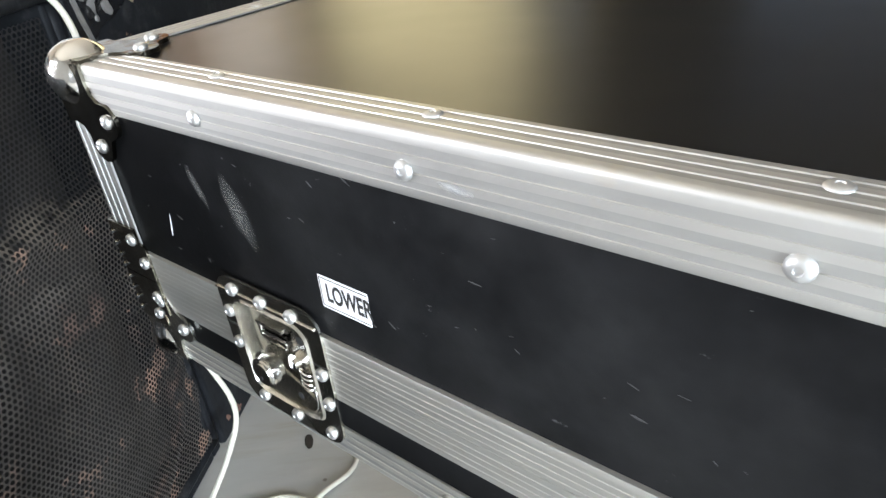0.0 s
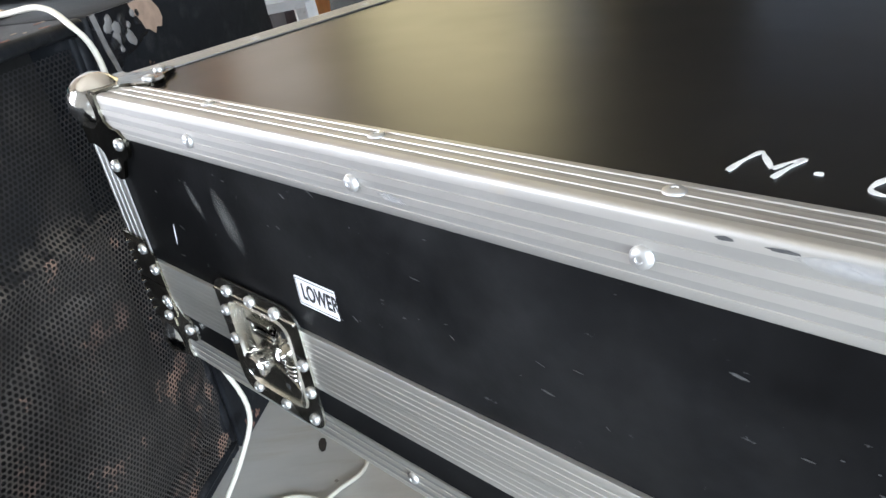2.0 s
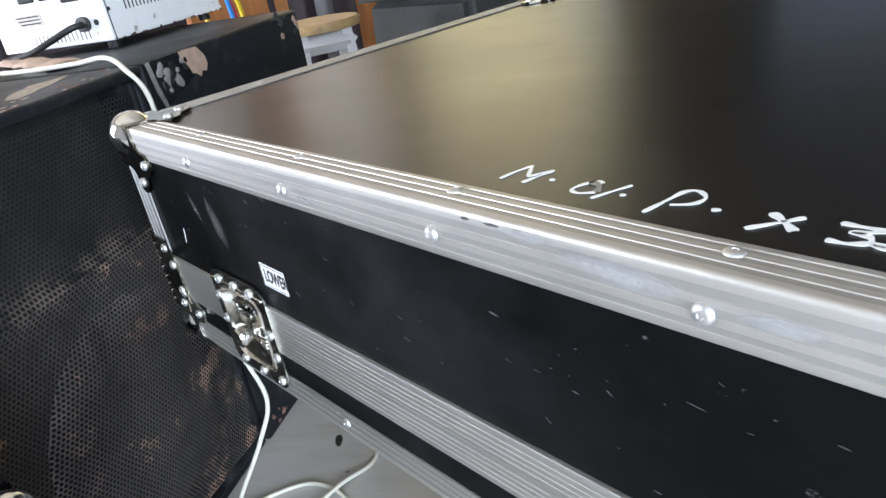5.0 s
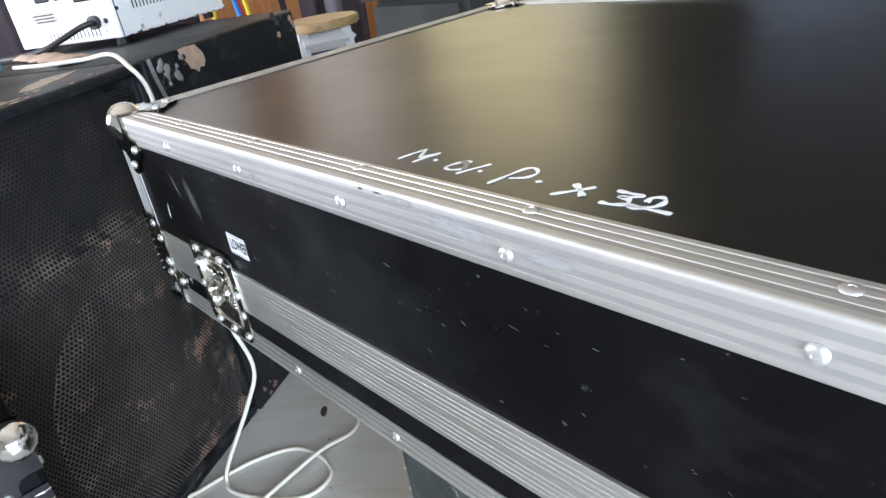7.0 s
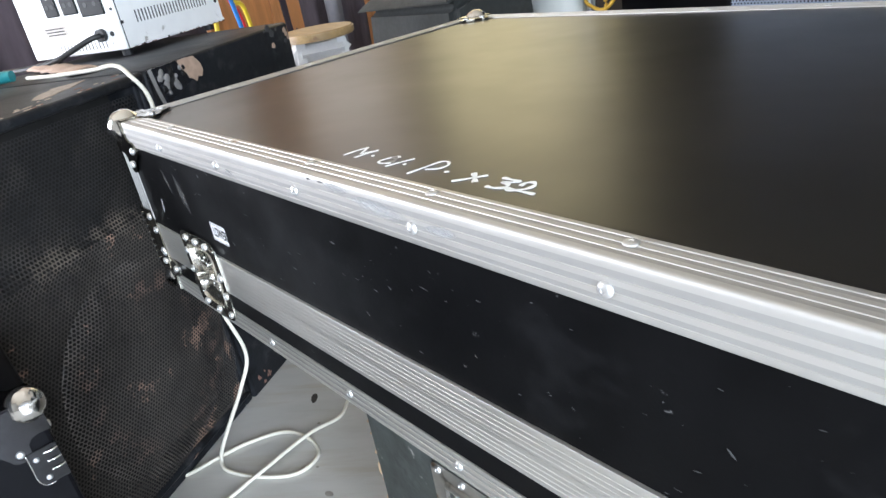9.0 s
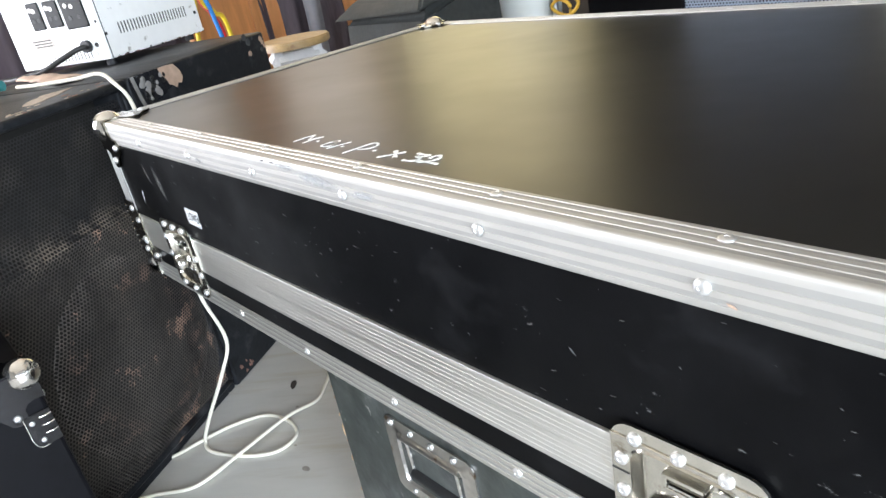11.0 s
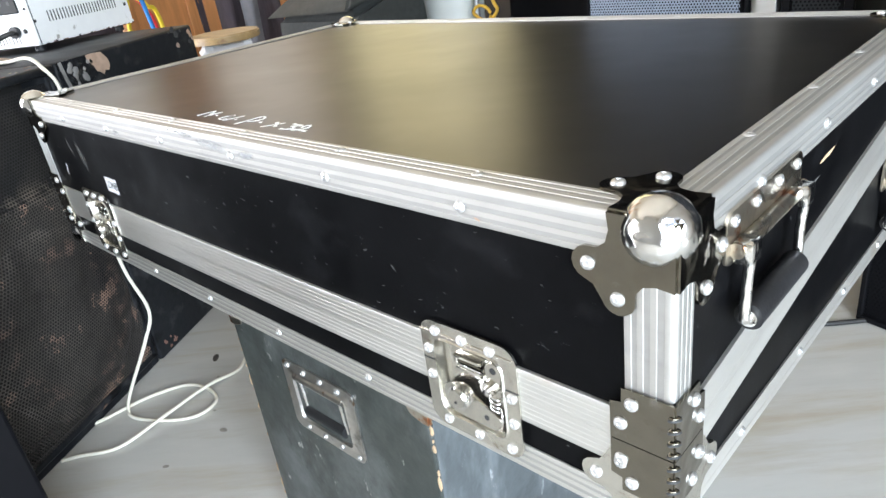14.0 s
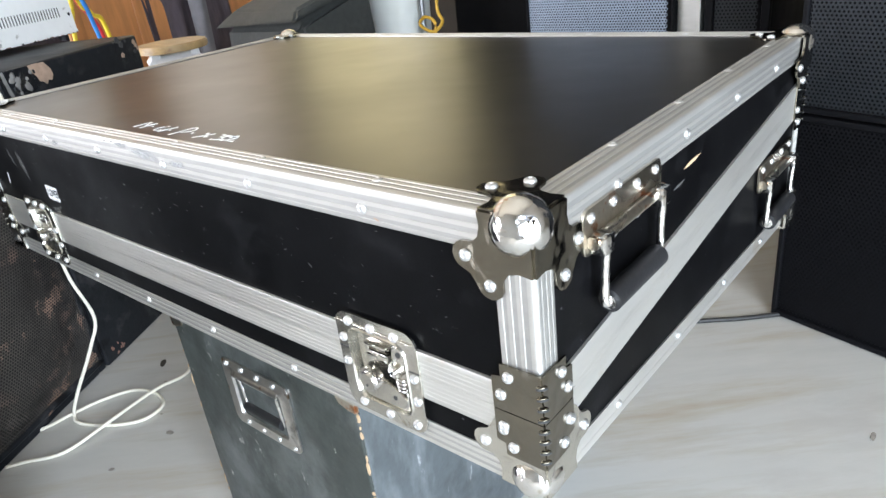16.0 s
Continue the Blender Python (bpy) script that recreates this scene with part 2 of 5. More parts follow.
CABLE_K = material("black_cable", (0.02, 0.02, 0.02), 0.5, grain=0.2)
CABLE_Y = material("yellow_cable", (0.75, 0.55, 0.03), 0.45, grain=0.1)
CABLE_B = material("blue_cable", (0.03, 0.22, 0.62), 0.45, grain=0.1)
CABLE_R = material("red_cable", (0.55, 0.03, 0.05), 0.45, grain=0.1)
CABLE_O = material("ochre_cable", (0.55, 0.33, 0.03), 0.5, grain=0.1)
TEAL = material("teal_plastic", (0.02, 0.22, 0.24), 0.4, grain=0.1)
FLOOR = material("white_marble", (0.48, 0.47, 0.44), 0.20, 0.0, 0.5, grain=0.05, grain_scale=14, stretch=(0.35, 1.6, 1),
                 stains=(((0.40, 0.35, 0.27), 2.6, 0.51, 0.22, (0.45, 3.2, 1)), ((0.44, 0.42, 0.39), 3.0, 0.54, 0.14, (0.6, 1.6, 1)), ((0.30, 0.28, 0.25), 60, 0.73, 0.04, ONE)), rough_var=0.08)
for _n in FLOOR.node_tree.nodes:      # the veins run slantwise across the room
    if _n.type == "MAPPING":
        _n.vector_type = "TEXTURE"
        _n.inputs["Scale"].default_value = [1 / v for v in _n.inputs["Scale"].default_value]
        _n.inputs["Rotation"].default_value[2] = radians(42)
DIRT_FAINT = material("faint_floor_stain", (0.22, 0.20, 0.175), 0.6, grain=0.3)
DIRT = material("black_floor_stain", (0.03, 0.025, 0.02), 0.8, grain=0.4)
WALLPAINT = material("cream_wall_paint", (0.45, 0.44, 0.415), 0.8, grain=0.05, grain_scale=12,
                     stains=(((0.36, 0.35, 0.325), 3, 0.60, 0.2, ONE),))
PALEWALL = material("pale_warm_wall_paint", (0.74, 0.66, 0.55), 0.8, grain=0.05, grain_scale=12,
                    stains=(((0.62, 0.54, 0.44), 3, 0.60, 0.2, ONE),))
CEIL = material("pale_ceiling_paint", (0.76, 0.70, 0.59), 0.8, grain=0.05, grain_scale=10)
DARKWALL = material("dark_brown_wall_paint", (0.028, 0.024, 0.021), 0.8, grain=0.15, grain_scale=8,
                    stains=(((0.045, 0.04, 0.035), 2, 0.58, 0.2, ONE),))
TIMBER = material("orange_varnished_wood", (0.55, 0.25, 0.10), 0.35, 0.0, 0.5, grain=0.22, grain_scale=25, stretch=(1, 1, 0.12), bump=0.1)
STOOLWOOD = material("worn_stool_wood", (0.38, 0.26, 0.12), 0.5, grain=0.25, grain_scale=30, stretch=(0.2, 1, 1),
                     stains=(((0.25, 0.15, 0.07), 14, 0.60, 0.1, ONE),))
STOOLPAINT = material("worn_white_paint", (0.66, 0.66, 0.66), 0.6, grain=0.08,
                      stains=(((0.35, 0.33, 0.30), 20, 0.62, 0.1, ONE),))
CLOTH_D = material("dark_plum_cloth", (0.075, 0.06, 0.075), 0.8, grain=0.25, grain_scale=30, stretch=(2, 2, 0.3))
CLOTH_G = material("dark_grey_canvas", (0.035, 0.038, 0.036), 0.75, grain=0.3, grain_scale=50, bump=0.2)
CLOTH_L = material("grey_plastic_sheet", (0.20, 0.20, 0.23), 0.4, grain=0.2, grain_scale=12)
DRUM = material("white_translucent_plastic", (0.72, 0.75, 0.73), 0.35, grain=0.05, grain_scale=10)
STEEL = material("galvanised_pole", (0.55, 0.56, 0.58), 0.35, 1.0, grain=0.1)
# Paler streaked copy of the box paint, with the side light in its colour.
TRUNK_LIT = material("dusty_streaked_green_black_paint", (0.06, 0.07, 0.075), 0.36, 0.0, 0.6, grain=0.35, grain_scale=40,
                      stains=(((0.17, 0.19, 0.20), 7, 0.45, 0.25, (1, 1.6, 0.6)), ((0.40, 0.42, 0.43), 22, 0.64, 0.08, (1, 1.5, 0.5))), bump=0.25, bump_scale=90)
WORN = material("greyed_bare_wood", (0.33, 0.27, 0.21), 0.8, grain=0.35, grain_scale=90)
RUSTCHIP = material("rust", (0.22, 0.12, 0.09), 0.9, grain=0.35, grain_scale=120)
TAN = material("tan_tape", (0.44, 0.31, 0.23), 0.7, grain=0.2, grain_scale=60)
CURTAIN = bpy.data.materials.new("cream_curtain")
CURTAIN.use_nodes = True
_c = CURTAIN.node_tree
_t = _c.nodes.new("ShaderNodeBsdfTranslucent")
_t.inputs["Color"].default_value = (0.85, 0.75, 0.46, 1)
_c.links.new(_t.outputs["BSDF"], _c.nodes["Material Output"].inputs["Surface"])

CURTAIN_W = CURTAIN.copy()
CURTAIN_W.name = "off_white_curtain"
CURTAIN_W.node_tree.nodes[_t.name].inputs["Color"].default_value = (0.82, 0.73, 0.61, 1)

# ---- builders ----


def part(name, bm, mat, parent, label="", smooth=False):
    me = bpy.data.meshes.new(name)
    if not isinstance(bm, tuple):
        bmesh.ops.recalc_face_normals(bm, faces=bm.faces)
        bm.to_mesh(me)
        bm.free()
    else:
        me.from_pydata(bm[0], [], bm[1])
    me.materials.append(mat)
    if smooth:
        for p in me.polygons:
            p.use_smooth = True
        if len(me.polygons) and smooth != "all":
            me.set_sharp_from_angle(angle=radians(38))
    ob = new(name, me)
    if parent is not None:
        ob.parent = parent
    if label:
        ob["label"] = label
    return ob


def share(src, m, parent, name=None):
    """Another piece on the same mesh."""
    ob = new(name or src.name.split(".")[0], src.data)
    ob.parent = parent
    ob.matrix_local = m
    return ob


def thing(name, m, label, category, group="", kind=""):
    ob = new(name)
    ob.empty_display_size = 0.05
    ob.matrix_world = m
    return tagged(ob, label, category, group, kind)


def bm_box(bm, x0, x1, y0, y1, z0, z1, bevel=0.0, seg=2):
    r = bmesh.ops.create_cube(bm, size=1.0, matrix=Matrix.Translation(((x0 + x1) / 2, (y0 + y1) / 2, (z0 + z1) / 2)) @ Matrix.Diagonal((x1 - x0, y1 - y0, z1 - z0, 1)))
    if bevel:
        vs = set(r["verts"])
        es = [e for e in bm.edges if e.verts[0] in vs and e.verts[1] in vs]
        bmesh.ops.bevel(bm, geom=es, offset=bevel, segments=seg, affect="EDGES", profile=0.5)
    return bm


def box(x0, x1, y0, y1, z0, z1, bevel=0.0, seg=2):
    return bm_box(bmesh.new(), x0, x1, y0, y1, z0, z1, bevel, seg)


def hexa(lo, hi):
    """A block between a lower and an upper outline of the same number of points."""
    n = len(lo)
    bm = bmesh.new()
    a = [bm.verts.new(p) for p in lo]
    b = [bm.verts.new(p) for p in hi]
    bm.faces.new(a[::-1])
    bm.faces.new(b)
    for i in range(n):
        bm.faces.new((a[i], a[(i + 1) % n], b[(i + 1) % n], b[i]))
    return bm


def extrude_path(profile, place0, place1):
    """A closed 2D profile carried from one place to another; each place maps (a, b) to a point."""
    return hexa([place0(*p) for p in profile], [place1(*p) for p in profile])


def rod(bm, p0, p1, r, seg=12, r1=None):
    p0, p1 = Vector(p0), Vector(p1)
    d = p1 - p0
    m = Matrix.Translation((p0 + p1) / 2) @ d.to_track_quat("Z", "Y").to_matrix().to_4x4()
    bmesh.ops.create_cone(bm, cap_ends=True, segments=seg, radius1=r, radius2=r if r1 is None else r1, depth=d.length, matrix=m)
    return bm


def smooth_path(pts, n=8):
    """Catmull-Rom through the points."""
    P = [Vector(p) for p in pts]
    out = []
    for i in range(len(P) - 1):
        a, b, c, d = P[max(i - 1, 0)], P[i], P[i + 1], P[min(i + 2, len(P) - 1)]
        for k in range(n):
            t = k / n
            out.append(0.5 * (2 * b + (c - a) * t + (2 * a - 5 * b + 4 * c - d) * t * t + (3 * b - a - 3 * c + d) * t ** 3))
    return out + [P[-1]]


def tube(pts, r, seg=8, n=8, flat=1.0):
    path = smooth_path(pts, n)
    verts, faces = [], []
    up = Vector((0, 0, 1))
    for i, p in enumerate(path):
        d = (path[min(i + 1, len(path) - 1)] - path[max(i - 1, 0)]).normalized()
        s = d.cross(up)
        s = s.normalized() if s.length > 1e-3 else Vector((1, 0, 0))
        u = s.cross(d)
        for k in range(seg):
            a = 2 * math.pi * k / seg
            verts.append(p + s * math.cos(a) * r + u * math.sin(a) * r * flat)
    for i in range(len(path) - 1):
        for k in range(seg):
            a, b = i * seg + k, i * seg + (k + 1) % seg
            faces.append((a, b, b + seg, a + seg))
    faces.append(tuple(range(seg))[::-1])
    faces.append(tuple(range((len(path) - 1) * seg, len(path) * seg)))
    return [tuple(v) for v in verts], faces


def rounded_rect(w, h, r, n=5):
    pts = []
    for cx, cy, a0 in ((w / 2 - r, h / 2 - r, 0), (-w / 2 + r, h / 2 - r, 90), (-w / 2 + r, -h / 2 + r, 180), (w / 2 - r, -h / 2 + r, 270)):
        for k in range(n + 1):
            a = radians(a0 + 90 * k / n)
            pts.append((cx + r * math.cos(a), cy + r * math.sin(a)))
    return pts


def slab(pts, depth, bevel=0.0):
    """A flat plate with that outline, from z = 0 to depth."""
    bm = hexa([(x, y, 0) for x, y in pts], [(x, y, depth) for x, y in pts])
    if bevel:
        top = [e for e in bm.edges if all(v.co.z > depth - 1e-6 for v in e.verts)]
        bmesh.ops.bevel(bm, geom=top, offset=bevel, segments=2, affect="EDGES")
    return bm


def ring_slab(outer, inner, z_top, z_in):
    """A dish: a flat rim between two outlines of equal count, a sloped wall and a floor."""
    n = len(outer)
    bm = bmesh.new()
    o0 = [bm.verts.new((x, y, 0)) for x, y in outer]
    o1 = [bm.verts.new((x, y, z_top)) for x, y in outer]
    i1 = [bm.verts.new((x, y, z_top)) for x, y in inner]
    i1b = [bm.verts.new((x * 0.97, y * 0.97, z_top + 0.0015)) for x, y in inner]
    i2 = [bm.verts.new((x * 0.9, y * 0.9, z_in)) for x, y in inner]
    for i in range(n):
        j = (i + 1) % n
        for a, b in ((o0, o1), (o1, i1), (i1, i1b), (i1b, i2)):
            bm.faces.new((a[i], a[j], b[j], b[i]))
    bm.faces.new(i2)
    return bm


def dome(r, h):
    """A pop rivet head with a small pit."""
    bm = bmesh.new()
    prof = [(r, 0), (r, h * 0.3), (r * 0.86, h * 0.72), (r * 0.6, h * 0.96), (r * 0.34, h), (r * 0.28, h * 0.7), (0, h * 0.66)]
    seg = 14
    rows = []
    for x, z in prof[:-1]:
        rows.append([bm.verts.new((x * math.cos(2 * math.pi * k / seg), x * math.sin(2 * math.pi * k / seg), z)) for k in range(seg)])
    for a, b in zip(rows, rows[1:]):
        for k in range(seg):
            bm.faces.new((a[k], a[(k + 1) % seg], b[(k + 1) % seg], b[k]))
    bm.faces.new(rows[-1])
    return bm


def facing(origin, right, up):
    """A local frame: x to the right, y up, z out of the surface."""
    r, u = Vector(right).normalized(), Vector(up).normalized()
    n = r.cross(u)
    m = Matrix((r, u, n)).transposed().to_4x4()
    m.translation = origin
    return m


RIVET_MESH = None


def rivet(m, parent, scale=1.0, flat=1.0):
    global RIVET_MESH
    if RIVET_MESH is None:
        ob = part("rivet", dome(0.0052, 0.0032), RIVET, parent, smooth=True)
        RIVET_MESH = ob.data
    else:
        ob = new("rivet", RIVET_MESH)
        ob.parent = parent
    ob.matrix_local = m @ Matrix.Diagonal((scale, scale, scale * flat, 1))
    return ob


def perforated(width, height, pitch, hole, bulge, u0=0.0, z0=0.0):
    """A sheet with hexagonal holes, in x (width) and z (height); bulge(x, z) gives its y."""
    verts, faces = [], []
    rows = int(height / (pitch * 0.866))
    cols = int(width / pitch)
    R, H = pitch / math.sqrt(3) * 1.001, hole
    for j in range(rows):
        for i in range(cols):
            cx = u0 + (i + 0.5 * (j % 2)) * pitch
            cz = z0 + j * pitch * 0.866
            base = len(verts)
            for rad in (R, H):
                for k in range(6):
                    a = radians(60 * k + 30)
                    x, z = cx + rad * math.cos(a), cz + rad * math.sin(a)
                    verts.append((x, bulge(x, z), z))
            for k in range(6):
                l = (k + 1) % 6
                faces.append((base + k, base + l, base + 6 + l, base + 6 + k))
    return verts, faces


# ---- the room ----
RX0, RX1, RY0, RY1, RH = -5.6, 3.2, -3.2, 5.0, 4.4
SX, SCREEN_H = -3.0, 3.4      # plane and height of the wooden screens


def wall_with_hole(name, label, x0, x1, y0, y1, hole, mat=None):
    """A wall along x or y with one opening (from, to, sill, head) measured along it."""
    ob = thing(name, Matrix(), label, "wall", kind="structure")
    a, b, s, h = hole
    if x1 - x0 > y1 - y0:
        spans = ((x0, a, 0, RH), (b, x1, 0, RH), (a, b, 0, s), (a, b, h, RH))
        make = lambda p, q, r, t: box(p, q, y0, y1, r, t)
    else:
        spans = ((y0, a, 0, RH), (b, y1, 0, RH), (a, b, 0, s), (a, b, h, RH))
        make = lambda p, q, r, t: box(x0, x1, p, q, r, t)
    for p, q, r, t in spans:
        if q - p > 0.001 and t - r > 0.001:
            part("wall_section", make(p, q, r, t), mat or WALLPAINT, ob)
    return ob


ground = part("ground", box(-60, 60, -60, 60, -0.2, -0.06), FLOOR, None)
tagged(ground, "pale dusty ground outside the open doorway", "ground", kind="structure")
floor = part("floor", box(RX0 - 0.2, RX1 + 0.2, RY0 - 0.2, RY1 + 0.2, -0.05, 0), FLOOR, None)
tagged(floor, "polished white marble floor with grey and brown veins", "floor", kind="structure")
ceiling = part("ceiling", box(RX0 - 0.2, RX1 + 0.2, RY0 - 0.2, RY1 + 0.2, RH, RH + 0.15), CEIL, None)
tagged(ceiling, "pale cream painted ceiling", "ceiling", kind="structure")
wall_with_hole("wall_south", "cream painted wall with a wide open doorway", RX0 - 0.2, RX1 + 0.2, RY0 - 0.2, RY0, (-4.4, -2.1, 0, 2.6))
wall_with_hole("wall_north", "dark brown wall with a curtained window", RX0 - 0.2, RX1 + 0.2, RY1, RY1 + 0.2, (-5.35, -2.75, 1.3, 3.9), DARKWALL)
wall_with_hole("wall_west", "pale warm wall with a wide curtained window", RX0 - 0.2, RX0, RY0, RY1, (1.5, 4.6, 1.3, 3.9), PALEWALL)
wall_with_hole("wall_east", "cream painted wall with a raised shutter opening", RX1, RX1 + 0.2, RY0, RY1, (-2.2, -0.2, 0, 2.6))



def window_curtain(m, width, lab, cloth):
    """A gathered curtain on a rod; x along the wall, y into the wall."""
    ob = thing("curtain", m, lab, "curtain", group="curtains")
    cv, cf = [], []
    n = int(width / 0.04)
    for i in range(n + 1):
        x, y = width * i / n, -0.03 + 0.012 * math.sin(i * 1.3)
        cv += [(x, y, 1.22), (x, y, 3.98)]
    for i in range(n):
        cf.append((2 * i, 2 * i + 2, 2 * i + 3, 2 * i + 1))
    part("curtain_cloth", (cv, cf), cloth, ob, smooth="all")
    part("curtain_rod", rod(bmesh.new(), (-0.05, -0.03, 3.99), (width + 0.05, -0.03, 3.99), 0.01), STEEL, ob)


window_curtain(Matrix.Translation((-5.40, RY1, 0)), 2.70, "thin cream curtain drawn across the window", CURTAIN)
window_curtain(Matrix.Translation((RX0, 1.42, 0)) @ Matrix.Rotation(radians(90), 4, "Z"), 3.26, "thin off-white curtain drawn across the side window", CURTAIN_W)

# ---- the flight case ----
X0, X1, Y0, Y1, ZT = -0.034, 1.127, 0.0, 0.722, 0.806
LEG, THK = 0.033, 0.0018


def zb(y):
    return 0.547 - 0.035 * y


def zr(y):
    return 0.629 + 0.125 * y


case = thing("flight_case", Matrix(), "long black flight case with ribbed aluminium edges and ball corners", "flight case")


def ribbed(leg):
    """Outer face of one leg: (distance from the edge, depth below the face)."""
    pts = []
    for a, b in ((0.20, 0.36), (0.48, 0.62), (0.74, 0.86)):
        pts += [(leg * a, 0), (leg * (a + 0.008), 0.0005), (leg * (b - 0.008), 0.0005), (leg * b, 0)]
    return pts


def angle_profile(leg_a, leg_b, r=0.0028):
    """An L with ribbed outer faces; (a, b) both run inward from the outer edge."""
    A, B = ribbed(leg_a), ribbed(leg_b)
    pts = [(leg_a, THK), (leg_a, 0.0004), (leg_a - 0.001, 0)] + A[::-1]
    pts += [(r, 0), (r * 0.45, r * 0.13), (r * 0.13, r * 0.45), (0, r)] + [(d, s) for s, d in B]
    pts += [(0, leg_b - 0.001), (0.0004, leg_b), (THK, leg_b), (THK, THK)]
    return pts


PROF = angle_profile(0.0305, LEG)
# panels
part("top_panel", box(X0 + 0.004, X1 - 0.004, Y0 + 0.004, Y1 - 0.004, ZT - 0.012, ZT - 0.0022), LID, case, "semi-gloss black laminate top")


def prism_y(x0, x1, y0, y1, z_lo, z_hi):
    return hexa([(x0, y0, z_lo(y0)), (x1, y0, z_lo(y0)), (x1, y1, z_lo(y1)), (x0, y1, z_lo(y1))],
                [(x0, y0, z_hi(y0)), (x1, y0, z_hi(y0)), (x1, y1, z_hi(y1)), (x0, y1, z_hi(y1))])


top_z = lambda y: ZT - 0.004
LATCHES = (0.160, 0.945)
HW, LZ0, LZ1 = 0.0385, 0.574, 0.656      # half width, foot and head of the cut-outs


def spans(x0, x1):
    """Stretches of the front between the latches' cut-outs."""
    xs = [x0] + [v for c in LATCHES for v in (c - HW, c + HW)] + [x1]
    return list(zip(xs[::2], xs[1::2]))


for nm, full, cut in (("lid", (LZ1, ZT - 0.004), (zr(0), LZ1)), ("base", (zb(0) + 0.002, LZ0), (LZ0, zr(0)))):
    bm = box(X0 + 0.003, X1 - 0.003, Y0 + 0.0022, Y0 + 0.011, *full)
    for a, b in spans(X0 + 0.003, X1 - 0.003):
        bm_box(bm, a, b, Y0 + 0.0022, Y0 + 0.011, *cut)
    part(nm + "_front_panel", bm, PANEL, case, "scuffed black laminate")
for nm, x0, x1, y0, y1 in (("back", X0 + 0.003, X1 - 0.003, Y1 - 0.011, Y1 - 0.0022),
                           ("side", X0 + 0.0022, X0 + 0.011, Y0 + 0.0115, Y1 - 0.0115), ("side", X1 - 0.011, X1 - 0.0022, Y0 + 0.0115, Y1 - 0.0115)):
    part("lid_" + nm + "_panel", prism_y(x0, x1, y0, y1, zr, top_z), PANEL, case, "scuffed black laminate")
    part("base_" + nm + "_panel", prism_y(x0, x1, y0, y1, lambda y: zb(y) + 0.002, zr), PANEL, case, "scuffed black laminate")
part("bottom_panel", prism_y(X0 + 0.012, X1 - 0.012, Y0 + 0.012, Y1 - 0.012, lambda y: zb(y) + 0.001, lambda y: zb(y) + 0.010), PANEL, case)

def oxidise(ob, prof, depth=0.0005):
    """The floors of the grooves are duller than the ridges."""
    ob.data.materials.append(ALU_GROOVE)
    n = len(prof)
    for i in range(n):
        p, q = prof[i], prof[(i + 1) % n]
        for k in (0, 1):
            if abs(p[k] - depth) < 1e-6 and abs(q[k] - depth) < 1e-6:
                ob.data.polygons[2 + i].material_index = 1
    return ob


# edge rails round the lid's top and the base's bottom
E = 0.030


def rail(p0, p1, ina, inb, prof=PROF, mat=ALU, name="edge_rail"):
    """A ribbed angle from p0 to p1 on an outer edge; ina and inb point inward along the two faces."""
    p0, p1, ina, inb = Vector(p0), Vector(p1), Vector(ina), Vector(inb)
    ob = part(name, extrude_path(prof, lambda a, b: p0 + ina * a + inb * b, lambda a, b: p1 + ina * a + inb * b), mat, case, smooth=True)
    return oxidise(ob, prof)


UX, UY, UZ = Vector((1, 0, 0)), Vector((0, 1, 0)), Vector((0, 0, 1))
rail((X0 + E, Y0, ZT), (X1 - E, Y0, ZT), UY, -UZ)
rail((X0 + E, Y1, ZT), (X1 - E, Y1, ZT), -UY, -UZ)
rail((X0, Y0 + E, ZT), (X0, Y1 - E, ZT), UX, -UZ)
rail((X1, Y0 + E, ZT), (X1, Y1 - E, ZT), -UX, -UZ)
LOWP = angle_profile(0.028, 0.028)
rail((X0 + E, Y0, zb(Y0)), (X1 - E, Y0, zb(Y0)), UY, UZ, LOWP, ALU_DULL)
rail((X0 + E, Y1, zb(Y1)), (X1 - E, Y1, zb(Y1)), -UY, UZ, LOWP, ALU_DULL)
PLAINP = [(0.028, THK), (0.028, 0.0), (0.004, 0.0), (0.0018, 0.0005), (0.0005, 0.0018), (0.0, 0.004), (0.0, 0.011), (0.0004, 0.0115), (0.0004, 0.0125), (0.0, 0.013), (0.0, 0.028), (THK, 0.028), (THK, THK)]
rail((X0, Y0 + E, zb(Y0 + E)), (X0, Y1 - E, zb(Y1 - E)), UX, UZ, LOWP, ALU_DULL)
rail((X1, Y0 + E, zb(Y0 + E)), (X1, Y1 - E, zb(Y1 - E)), -UX, UZ, PLAINP, ALU_DULL)


def post(x, y, sx, sy, leg_x, leg_y):
    prof = angle_profile(leg_x, leg_y, 0.005)
    p0, p1 = Vector((x, y, zb(y) + 0.02)), Vector((x, y, ZT - 0.02))
    oxidise(part("corner_post", extrude_path(prof, lambda a, b: p0 + UX * sx * a + UY * sy * b, lambda a, b: p1 + UX * sx * a + UY * sy * b), ALU, case, smooth=True), prof)


post(X1 + 0.0004, Y0 - 0.0004, -1, 1, 0.036, 0.026)
post(X0 - 0.0004, Y0 - 0.0004, 1, 1, 0.036, 0.026)
post(X1 + 0.0004, Y1 + 0.0004, -1, -1, 0.036, 0.026)
post(X0 - 0.0004, Y1 + 0.0004, 1, -1, 0.036, 0.026)


